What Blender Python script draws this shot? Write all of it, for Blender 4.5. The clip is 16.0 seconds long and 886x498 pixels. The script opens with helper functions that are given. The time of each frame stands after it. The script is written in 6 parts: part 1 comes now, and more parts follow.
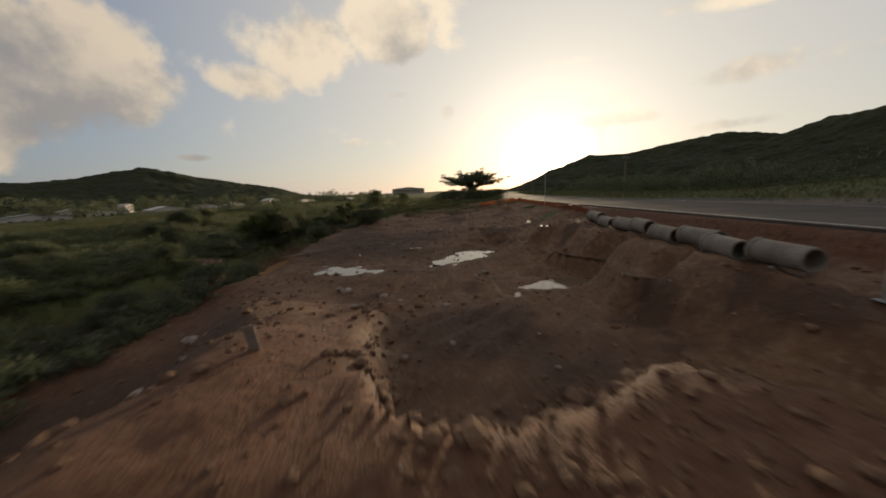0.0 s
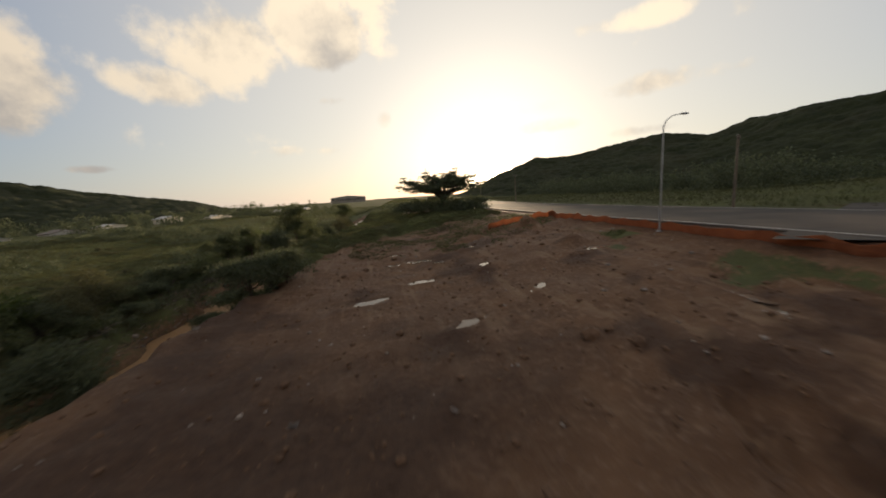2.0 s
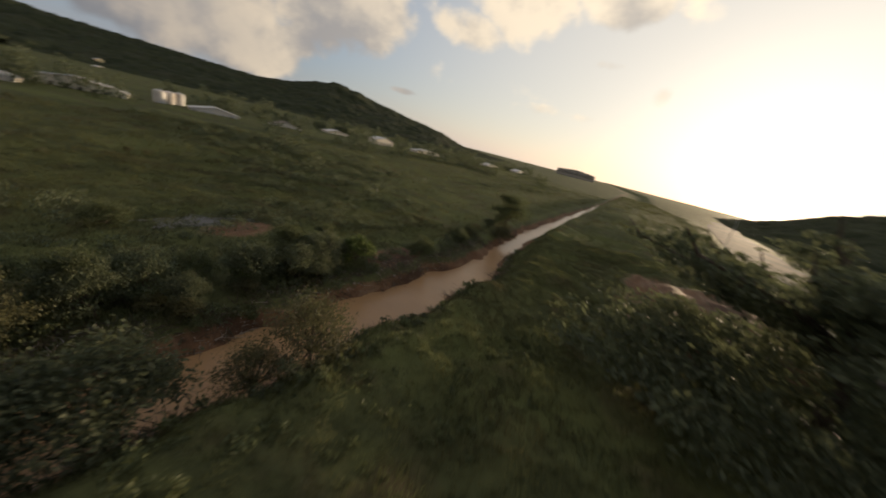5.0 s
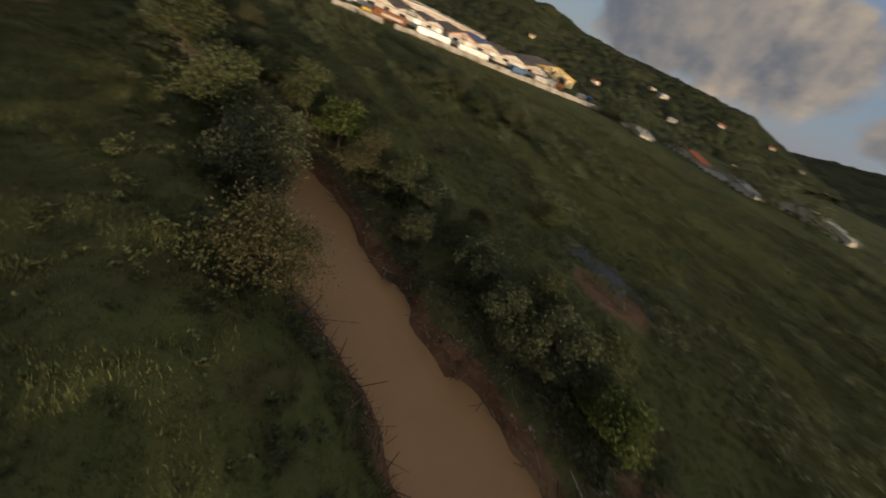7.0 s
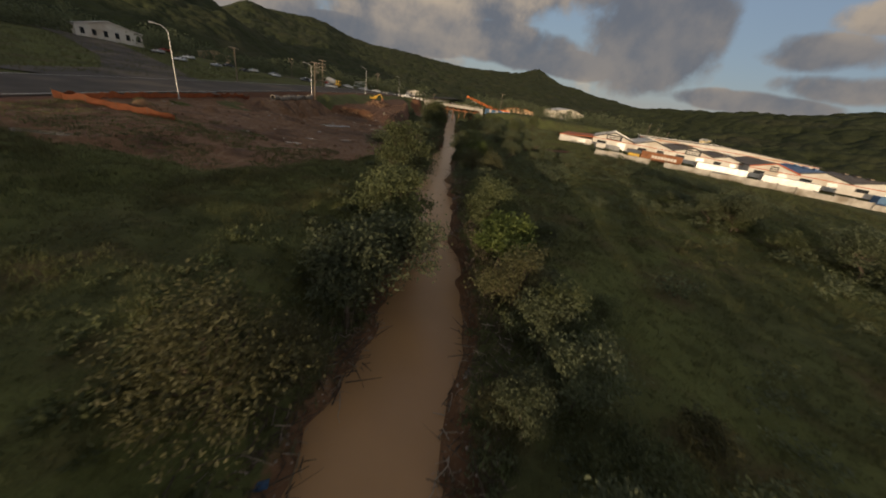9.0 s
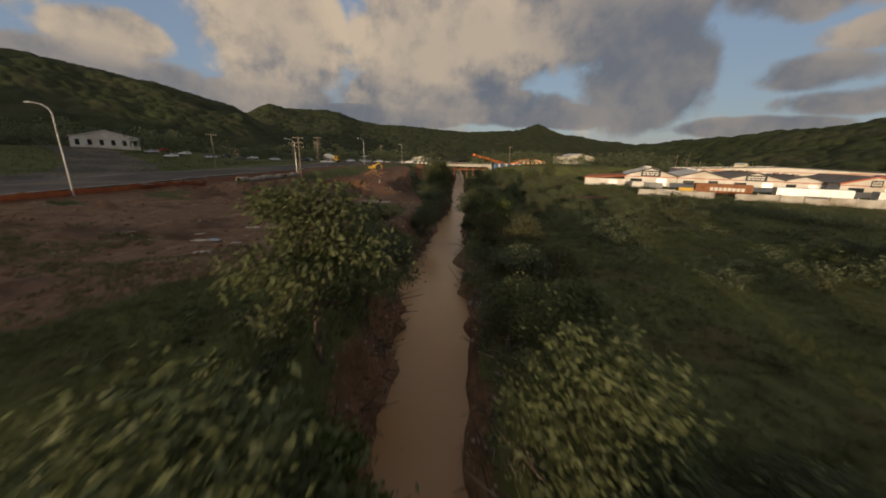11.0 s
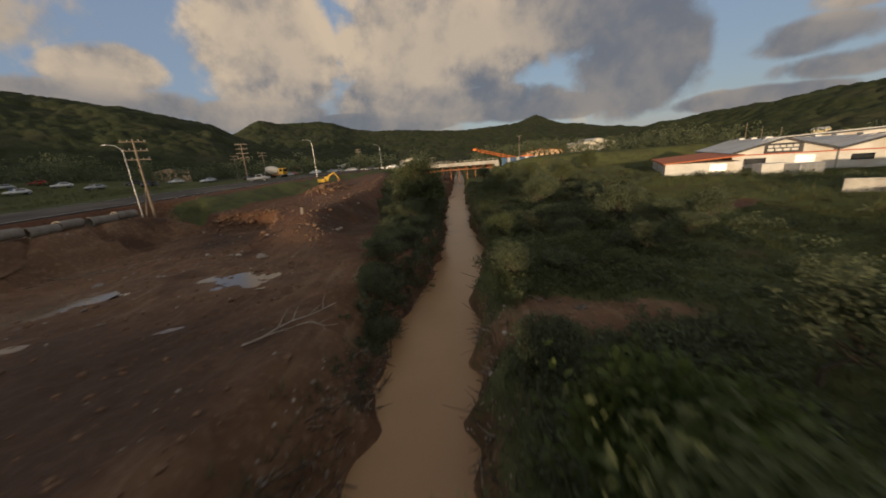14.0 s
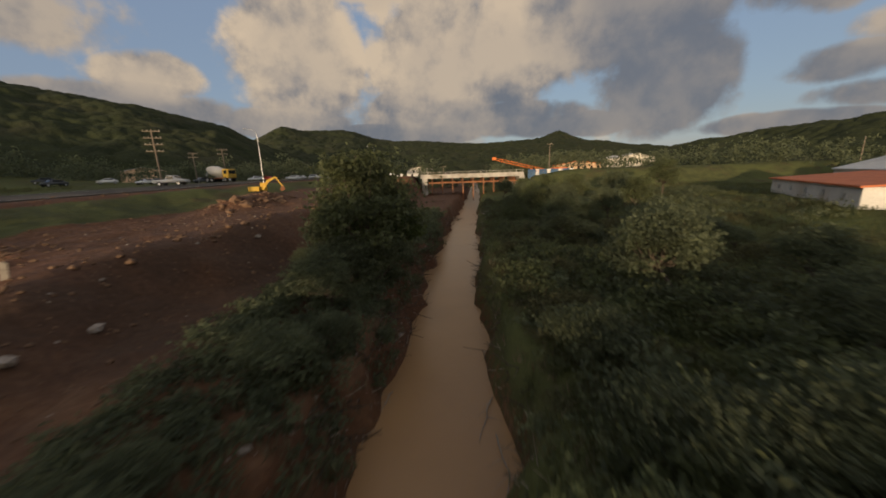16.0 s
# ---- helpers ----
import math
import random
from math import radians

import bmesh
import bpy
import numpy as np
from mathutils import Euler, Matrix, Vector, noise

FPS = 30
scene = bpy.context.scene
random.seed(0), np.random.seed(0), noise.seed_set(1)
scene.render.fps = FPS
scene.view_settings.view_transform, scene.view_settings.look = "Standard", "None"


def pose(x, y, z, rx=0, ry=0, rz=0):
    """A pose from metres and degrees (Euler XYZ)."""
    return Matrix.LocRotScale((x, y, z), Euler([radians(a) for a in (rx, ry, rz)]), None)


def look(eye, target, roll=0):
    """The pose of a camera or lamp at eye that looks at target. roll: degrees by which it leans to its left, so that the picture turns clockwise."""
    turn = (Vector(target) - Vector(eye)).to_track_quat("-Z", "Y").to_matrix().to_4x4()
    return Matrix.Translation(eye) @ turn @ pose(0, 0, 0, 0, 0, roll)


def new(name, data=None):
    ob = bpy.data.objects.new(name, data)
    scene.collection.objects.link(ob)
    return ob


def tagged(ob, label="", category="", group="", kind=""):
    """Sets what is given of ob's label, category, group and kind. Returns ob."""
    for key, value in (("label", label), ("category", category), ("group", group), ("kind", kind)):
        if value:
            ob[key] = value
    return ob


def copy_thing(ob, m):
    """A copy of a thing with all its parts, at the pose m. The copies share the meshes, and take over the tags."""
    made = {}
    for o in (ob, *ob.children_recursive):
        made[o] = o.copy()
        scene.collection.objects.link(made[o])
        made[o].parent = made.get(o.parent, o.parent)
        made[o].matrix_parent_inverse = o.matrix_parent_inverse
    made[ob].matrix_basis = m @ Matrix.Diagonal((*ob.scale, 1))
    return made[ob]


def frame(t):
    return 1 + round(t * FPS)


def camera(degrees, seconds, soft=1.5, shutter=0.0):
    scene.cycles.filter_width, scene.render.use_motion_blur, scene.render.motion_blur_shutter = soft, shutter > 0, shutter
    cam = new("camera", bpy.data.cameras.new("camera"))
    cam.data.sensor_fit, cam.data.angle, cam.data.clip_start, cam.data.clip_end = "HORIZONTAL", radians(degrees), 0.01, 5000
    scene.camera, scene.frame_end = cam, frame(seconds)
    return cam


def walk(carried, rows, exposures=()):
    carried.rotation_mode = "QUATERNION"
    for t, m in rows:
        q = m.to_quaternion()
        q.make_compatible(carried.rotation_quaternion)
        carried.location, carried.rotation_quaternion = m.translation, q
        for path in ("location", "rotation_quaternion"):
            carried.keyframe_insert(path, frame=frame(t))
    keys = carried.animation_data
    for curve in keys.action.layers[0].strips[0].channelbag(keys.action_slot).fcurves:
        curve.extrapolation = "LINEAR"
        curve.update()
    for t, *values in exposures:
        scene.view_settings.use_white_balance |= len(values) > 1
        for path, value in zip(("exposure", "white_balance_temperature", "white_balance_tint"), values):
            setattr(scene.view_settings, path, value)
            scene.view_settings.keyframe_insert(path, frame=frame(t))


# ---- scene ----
cam = camera(106.35, 16.0, soft=1.8, shutter=0.36)
PATH = [
    (0.0, (-41.60, -21.25, 9.01), (-41.14, -11.41, 7.29), -1.99),
    (0.5, (-43.51, -13.02, 9.05), (-42.19, -3.23, 7.50), -3.00),
    (1.0, (-44.44, -4.47, 9.24), (-42.59, 5.25, 7.79), -3.39),
    (1.5, (-44.79, 5.28, 9.75), (-42.66, 14.93, 8.23), -3.78),
    (2.0, (-44.21, 14.50, 10.03), (-42.10, 24.14, 8.41), -3.82),
    (2.5, (-43.24, 23.68, 10.11), (-41.35, 33.35, 8.42), -3.04),
    (3.0, (-42.05, 32.60, 10.33), (-40.53, 42.33, 8.57), -0.75),
    (3.2, (-41.63, 36.14, 10.55), (-40.33, 45.88, 8.72), 0.08),
    (3.5, (-41.09, 42.06, 10.99), (-40.13, 51.82, 9.02), 1.50),
    (4.0, (-40.63, 53.69, 12.51), (-40.42, 63.43, 10.24), 4.66),
    (4.5, (-40.31, 65.84, 14.30), (-41.43, 75.43, 11.67), 8.92),
    (5.0, (-39.66, 76.57, 15.56), (-43.02, 85.49, 12.53), 14.40),
    (5.3, (-38.92, 81.50, 15.72), (-44.05, 89.44, 12.47), 18.32),
    (5.5, (-38.30, 84.29, 15.62), (-44.62, 91.27, 12.22), 21.10),
    (6.0, (-39.29, 91.11, 15.29), (-47.56, 94.62, 10.89), 24.37),
    (6.5, (-41.70, 95.80, 14.88), (-50.26, 95.32, 9.73), 26.71),
    (7.0, (-44.54, 98.54, 14.64), (-51.89, 94.69, 9.05), 25.31),
    (7.5, (-47.60, 100.03, 14.50), (-52.99, 93.75, 8.90), 20.93),
    (8.0, (-50.40, 99.92, 14.03), (-53.98, 92.22, 8.75), 16.08),
    (8.5, (-52.82, 98.48, 13.25), (-55.08, 89.99, 8.48), 11.68),
    (9.0, (-54.89, 95.98, 12.43), (-56.29, 87.01, 8.24), 9.55),
    (9.5, (-56.54, 92.59, 11.91), (-57.48, 83.33, 8.25), 9.03),
    (9.7, (-57.03, 90.65, 11.67), (-57.88, 81.33, 8.16), 9.01),
    (10.0, (-57.59, 87.68, 11.35), (-58.35, 78.27, 8.05), 8.40),
    (10.5, (-58.03, 82.43, 10.92), (-58.71, 72.89, 7.98), 5.45),
    (11.0, (-58.13, 76.59, 10.67), (-58.79, 66.97, 8.03), 1.32),
    (11.5, (-58.32, 70.09, 10.59), (-59.01, 60.42, 8.12), -2.59),
    (11.8, (-58.64, 65.89, 10.61), (-59.36, 56.23, 8.15), -4.23),
    (12.0, (-58.93, 63.01, 10.64), (-59.67, 53.35, 8.16), -5.06),
    (12.5, (-59.89, 55.72, 10.63), (-60.60, 46.07, 8.09), -6.03),
    (13.0, (-61.00, 48.54, 10.57), (-61.65, 38.91, 7.97), -5.86),
    (13.5, (-62.19, 41.37, 10.26), (-62.76, 31.74, 7.64), -5.20),
    (14.0, (-63.69, 34.19, 9.81), (-64.14, 24.54, 7.20), -4.17),
    (14.5, (-65.01, 27.13, 9.17), (-65.35, 17.46, 6.66), -3.17),
    (15.0, (-66.18, 19.88, 8.79), (-66.43, 10.18, 6.36), -2.36),
    (15.5, (-67.44, 12.33, 8.70), (-67.56, 2.61, 6.33), -1.95),
    (16.0, (-68.56, 4.64, 8.50), (-68.57, -5.10, 6.25), -1.82),
]
EXPO = 0.0
SKY, CLOUD = 0.10, 0.76
walk(cam, [(t, look(eye, target, roll)) for t, eye, target, roll in PATH],
     exposures=[(0.0, EXPO + 0.32), (1.5, EXPO + 0.5), (3.2, EXPO + 0.6), (5.4, EXPO + 0.58), (6.5, EXPO + 0.32), (8.0, EXPO + 0.32), (12.0, EXPO + 0.42), (16.0, EXPO + 0.5)])

# ---- light ----
SUN_AZ = -20.5      # degrees to the left of +y
SUN_EL = 3.5
sun_dir = Vector((-math.sin(radians(SUN_AZ)) * math.cos(radians(SUN_EL)),
                  math.cos(radians(SUN_AZ)) * math.cos(radians(SUN_EL)), math.sin(radians(SUN_EL))))
sun_data = bpy.data.lights.new("sun", "SUN")
sun_data.energy, sun_data.angle, sun_data.color = 3.3, radians(0.8), (1.0, 0.75, 0.48)
sun = new("sun", sun_data)
sun.matrix_world = look((0, 0, 300), Vector((0, 0, 300)) - sun_dir)


def build_world():
    world = bpy.data.worlds.new("sky")
    scene.world = world
    world.use_nodes = True
    nt = world.node_tree
    nt.nodes.clear()

    def node(kind, **props):
        n = nt.nodes.new(kind)
        for key, value in props.items():
            if key == "operation":
                n.operation = value
            elif key == "blend_type":
                n.blend_type = value
            elif key == "data_type":
                n.data_type = value
        return n

    def val(sock, v):
        if isinstance(v, (int, float, tuple, list)):
            sock.default_value = v
        else:
            nt.links.new(v, sock)

    def mth(op, a, b=0.0, c=None, clamp=False):
        n = node("ShaderNodeMath", operation=op)
        n.use_clamp = clamp
        val(n.inputs[0], a)
        val(n.inputs[1], b)
        if c is not None:
            val(n.inputs[2], c)
        return n.outputs[0]

    def vmth(op, a, b):
        n = node("ShaderNodeVectorMath", operation=op)
        val(n.inputs[0], a)
        val(n.inputs[1], b)
        return n.outputs["Value"] if op in ("DOT_PRODUCT", "LENGTH", "DISTANCE") else n.outputs["Vector"]

    def mix(f, a, b):
        n = node("ShaderNodeMix", data_type="RGBA")
        val(n.inputs["Factor"], f)
        val(n.inputs["A"], a)
        val(n.inputs["B"], b)
        return n.outputs["Result"]

    def ramp(x, lo, hi):
        n = nt.nodes.new("ShaderNodeMapRange")
        n.interpolation_type = "SMOOTHSTEP"
        val(n.inputs["Value"], x)
        n.inputs["From Min"].default_value, n.inputs["From Max"].default_value = lo, hi
        return n.outputs["Result"]

    sky = nt.nodes.new("ShaderNodeTexSky")
    sky.sky_type = "NISHITA"
    sky.sun_disc = False
    sky.sun_elevation, sky.sun_rotation = radians(SUN_EL), radians(-SUN_AZ)
    sky.air_density, sky.dust_density, sky.ozone_density = 1.0, 0.6, 1.5
    coord = nt.nodes.new("ShaderNodeTexCoord").outputs["Generated"]
    sep = nt.nodes.new("ShaderNodeSeparateXYZ")
    nt.links.new(coord, sep.inputs[0])
    up = mth("MAXIMUM", sep.outputs["Z"], 0.02)

    def noise_tex(vec, scale, detail, rough):
        n = nt.nodes.new("ShaderNodeTexNoise")
        val(n.inputs["Vector"], vec)
        n.inputs["Scale"].default_value, n.inputs["Detail"].default_value, n.inputs["Roughness"].default_value = scale, detail, rough
        return n

    n1 = noise_tex(coord, 3.3, 9, 0.54)
    n2 = noise_tex(coord, 11.0, 6, 0.6)
    billow = mth("ADD", mth("MULTIPLY", n1.outputs["Fac"], 0.8), mth("MULTIPLY", n2.outputs["Fac"], 0.2))
    # each bank of cloud: azimuth to the left of +y, height, half-widths, weight, and how grey it is
    banks = [(47, 14, 11, 7, 1.05, .35), (17, 21, 8, 5.5, 1.0, .12), (6, 23.5, 6, 4.5, 1.0, .05), (24, 16, 5, 2.6, .75, .3), (33, 5.6, 2.3, .6, .8, .3), (4, 15, 3.4, 1.1, .7, .15), (-4, 12.5, 1.6, 1.8, .65, .2),
             (60, 7.5, 13, 4.5, 1.0, .45), (49, 8, 4, 2.4, .9, .2), (91, 9, 11, 5, 1.05, .35), (104, 9.5, 10, 5.5, 1.1, .7), (118, 11, 9, 5, 1.0, .9), (76, 6, 6, 2.5, .9, .6), (90, 12.5, 4, 2.2, 1.0, .0),
             (-158, 17, 8, 8.5, 1.15, .0), (173, 17.5, 13, 8, 1.2, .06), (171, 8.6, 13, 2.2, 1.0, .75), (-176, 10, 5, 2.5, 1.0, .2), (148, 11.5, 7.5, 6.5, 1.15, 1.0), (153, 19, 10, 6, 1.1, .85), (-142, 12.6, 5, 2.6, 1.0, .1),
             (-139, 8.6, 12, 2.4, .95, .8), (-156, 7.8, 8, 2.2, .95, .7), (-132, 17, 9, 3.5, .7, .5), (130, 10, 6, 1.9, .9, .95), (126, 6.8, 7, 1.5, .9, .85), (127, 13, 4.5, 1.9, .85, .45), (130, 18.5, 9, 3.2, .85, .8),
             (-170, 6.0, 13, 1.4, .95, .8), (160, 6.6, 11, 1.7, .95, .95), (135, 4.6, 8, 1.1, .9, .9), (-165, 28, 9, 4, .9, .2), (172, 29, 20, 5, 1.0, .2),
             (-45, 13, 16, 1.5, .5, .1), (-26, 18, 9, 1.0, .42, .0), (-42, 21, 12, 1.3, .45, .0), (-33, 9.5, 9, .9, .4, .1), (-46, 7.2, 6, .9, .6, .4), (4, 8, 9, .9, .4, .1), (-62, 20, 10, 5, .7, .2), (70, 26, 12, 7, .9, .3)]
    cover, grey_sum, weight_sum = None, None, None
    for az, el, wa, we, weight, grey in banks:
        a, e = radians(az), radians(el)
        c = Vector((-math.sin(a) * math.cos(e), math.cos(a) * math.cos(e), math.sin(e)))
        side = Vector((-math.cos(a), -math.sin(a), 0))
        lift = side.cross(c)
        lift = lift if lift.z > 0 else -lift
        du = mth("MULTIPLY", vmth("DOT_PRODUCT", coord, tuple(side)), 1 / math.sin(radians(wa)))
        dv = mth("MULTIPLY", vmth("DOT_PRODUCT", coord, tuple(lift)), 1 / math.sin(radians(we)))
        front = mth("GREATER_THAN", vmth("DOT_PRODUCT", coord, tuple(c)), 0.3)
        r2 = mth("ADD", mth("MULTIPLY", du, du), mth("MULTIPLY", dv, dv))
        b = mth("MULTIPLY", mth("MULTIPLY", mth("SUBTRACT", 1.0, mth("MULTIPLY", r2, 0.55), clamp=True), weight), front)
        cover = b if cover is None else mth("MAXIMUM", cover, b)
        g = mth("MULTIPLY", b, grey)
        grey_sum = g if grey_sum is None else mth("ADD", grey_sum, g)
        weight_sum = b if weight_sum is None else mth("ADD", weight_sum, b)
    greyness = mth("DIVIDE", grey_sum, mth("ADD", weight_sum, 0.05))
    # broken cloud overhead, outside the banks
    flat = nt.nodes.new("ShaderNodeCombineXYZ")
    val(flat.inputs[0], mth("DIVIDE", sep.outputs["X"], mth("ADD", up, 0.15)))
    val(flat.inputs[1], mth("DIVIDE", sep.outputs["Y"], mth("ADD", up, 0.15)))
    n3 = noise_tex(flat.outputs[0], 1.1, 6, 0.6)
    high = mth("MULTIPLY", ramp(n3.outputs["Fac"], 0.42, 0.7), ramp(sep.outputs["Z"], 0.3, 0.5))
    field = mth("ADD", mth("MAXIMUM", cover, mth("MULTIPLY", high, 0.8)), mth("MULTIPLY", mth("SUBTRACT", billow, 0.5), 3.9))
    field = mth("ADD", field, mth("MULTIPLY", mth("SUBTRACT", 1.0, ramp(vmth("DOT_PRODUCT", coord, tuple(sun_dir)), -0.8, 0.2)), 0.26))
    density = ramp(field, 0.28, 0.70)
    thick = ramp(field, 0.5, 1.5)
    # shading of the cloud: lit on the side of the sun, grey beneath and behind
    shift = vmth("ADD", coord, tuple(sun_dir * 0.05 + Vector((0, 0, 0.07))))
    n1b = noise_tex(shift, 3.3, 6, 0.54)
    n2b = noise_tex(vmth("ADD", coord, tuple(sun_dir * 0.014 + Vector((0, 0, 0.022)))), 11.0, 6, 0.6)
    relief = mth("ADD", mth("MULTIPLY", mth("SUBTRACT", n1.outputs["Fac"], n1b.outputs["Fac"]), 1.5), mth("MULTIPLY", mth("SUBTRACT", n2.outputs["Fac"], n2b.outputs["Fac"]), 0.42))
    lit = ramp(mth("ADD", mth("MULTIPLY", relief, 2.2), mth("MULTIPLY", sep.outputs["Z"], 1.5)), -0.22, 0.78)
    toward = vmth("DOT_PRODUCT", coord, tuple(sun_dir))
    cloud_lit = mix(ramp(toward, -0.4, 0.9), (0.60, 0.47, 0.33, 1), (0.95, 0.79, 0.58, 1))
    cloud_dim = mix(ramp(toward, -0.4, 0.9), (0.135, 0.145, 0.170, 1), (0.42, 0.38, 0.34, 1))
    share = mth("MULTIPLY", lit, mth("SUBTRACT", 1.15, mth("MULTIPLY", thick, 0.35)), clamp=True)
    cloud = mix(mth("MULTIPLY", share, mth("SUBTRACT", 1.0, mth("MULTIPLY", greyness, 0.8)), clamp=True), cloud_dim, cloud_lit)
    glow = mth("ADD", mth("MULTIPLY", mth("POWER", mth("MAXIMUM", toward, 0.0), 32.0), 0.40),
               mth("ADD", mth("MULTIPLY", mth("POWER", mth("MAXIMUM", toward, 0.0), 420.0), 2.6),
                   mth("MULTIPLY", mth("POWER", mth("MAXIMUM", toward, 0.0), 7.0), 0.125)))
    gl = nt.nodes.new("ShaderNodeMix")
    gl.data_type, gl.blend_type = "RGBA", "MULTIPLY"
    gl.inputs["Factor"].default_value = 1.0
    gl.inputs["A"].default_value = (1.0, 0.87, 0.67, 1)
    val(gl.inputs["B"], glow)

    def rgbmul(col, k):
        n = nt.nodes.new("ShaderNodeVectorMath")
        n.operation = "SCALE"
        val(n.inputs[0], col)
        n.inputs["Scale"].default_value = k
        return n.outputs[0]

    # thin haze over the blue, whiter round the sun
    haze = mix(ramp(toward, 0.2, 1.0), (0.225, 0.285, 0.42, 1), (0.62, 0.57, 0.50, 1))
    clear = mix(mth("ADD", 0.52, mth("MULTIPLY", ramp(toward, 0.3, 1.0), 0.2)), rgbmul(sky.outputs[0], SKY), haze)
    both = mix(mth("MULTIPLY", density, 0.93), clear, rgbmul(cloud, CLOUD))
    total = vmth("ADD", both, gl.outputs["Result"])
    bg = nt.nodes.new("ShaderNodeBackground")
    nt.links.new(total, bg.inputs["Color"])
    bg.inputs["Strength"].default_value = 1.0
    out = nt.nodes.new("ShaderNodeOutputWorld")
    nt.links.new(bg.outputs[0], out.inputs[0])


build_world()


# ---- materials ----
def material(name, dark, light, rough=0.9, scale=1.5, fine=18.0, bump=0.3, metal=0.0, third=None, spec=0.3, random_amount=0.0, bump_dist=0.05, coat=0.0):
    """Two tones mixed by coarse and fine noise, with a third tone in patches and fine relief."""
    m = bpy.data.materials.new(name)
    m.use_nodes = True
    nt = m.node_tree
    bsdf = nt.nodes["Principled BSDF"]
    tc = nt.nodes.new("ShaderNodeNewGeometry")
    pos = tc.outputs["Position"]

    def noise_at(s, detail):
        n = nt.nodes.new("ShaderNodeTexNoise")
        n.inputs["Scale"].default_value, n.inputs["Detail"].default_value = s, detail
        nt.links.new(pos, n.inputs["Vector"])
        return n.outputs["Fac"]

    def mixer(f, a, b):
        n = nt.nodes.new("ShaderNodeMix")
        n.data_type = "RGBA"
        for sock, v in ((n.inputs["Factor"], f), (n.inputs["A"], a), (n.inputs["B"], b)):
            if isinstance(v, (int, float, tuple)):
                sock.default_value = v
            else:
                nt.links.new(v, sock)
        return n.outputs["Result"]

    def spread(x, lo, hi):
        n = nt.nodes.new("ShaderNodeMapRange")
        nt.links.new(x, n.inputs["Value"])
        n.inputs["From Min"].default_value, n.inputs["From Max"].default_value = lo, hi
        return n.outputs["Result"]

    big, small = noise_at(scale, 4), noise_at(fine, 3)
    add = nt.nodes.new("ShaderNodeMath")
    add.operation = "MULTIPLY_ADD"
    nt.links.new(big, add.inputs[0])
    add.inputs[1].default_value = 0.6
    half = nt.nodes.new("ShaderNodeMath")
    half.operation = "MULTIPLY"
    nt.links.new(small, half.inputs[0])
    half.inputs[1].default_value = 0.4
    nt.links.new(half.outputs[0], add.inputs[2])
    col = mixer(spread(add.outputs[0], 0.34, 0.66), (*dark, 1), (*light, 1))
    if third:
        col = mixer(spread(noise_at(scale * 0.37, 5), 0.5, 0.68), col, (*third, 1))
    if random_amount:
        info = nt.nodes.new("ShaderNodeObjectInfo")
        hsv = nt.nodes.new("ShaderNodeHueSaturation")
        mr = nt.nodes.new("ShaderNodeMapRange")
        isl = nt.nodes.new("ShaderNodeMath")
        isl.operation = "MULTIPLY_ADD"
        nt.links.new(tc.outputs["Random Per Island"], isl.inputs[0])
        isl.inputs[1].default_value = 0.55
        sc = nt.nodes.new("ShaderNodeMath")
        sc.operation = "MULTIPLY"
        nt.links.new(info.outputs["Random"], sc.inputs[0])
        sc.inputs[1].default_value = 0.45
        nt.links.new(sc.outputs[0], isl.inputs[2])
        nt.links.new(isl.outputs[0], mr.inputs["Value"])
        mr.inputs["To Min"].default_value, mr.inputs["To Max"].default_value = 1 - random_amount, 1 + random_amount
        nt.links.new(mr.outputs["Result"], hsv.inputs["Value"])
        nt.links.new(col, hsv.inputs["Color"])
        col = hsv.outputs["Color"]
    nt.links.new(col, bsdf.inputs["Base Color"])
    bsdf.inputs["Roughness"].default_value, bsdf.inputs["Metallic"].default_value = rough, metal
    bsdf.inputs["Specular IOR Level"].default_value = spec
    if bump:
        b = nt.nodes.new("ShaderNodeBump")
        b.inputs["Strength"].default_value, b.inputs["Distance"].default_value = bump, bump_dist
        nt.links.new(add.outputs[0], b.inputs["Height"])
        nt.links.new(b.outputs[0], bsdf.inputs["Normal"])
    return m


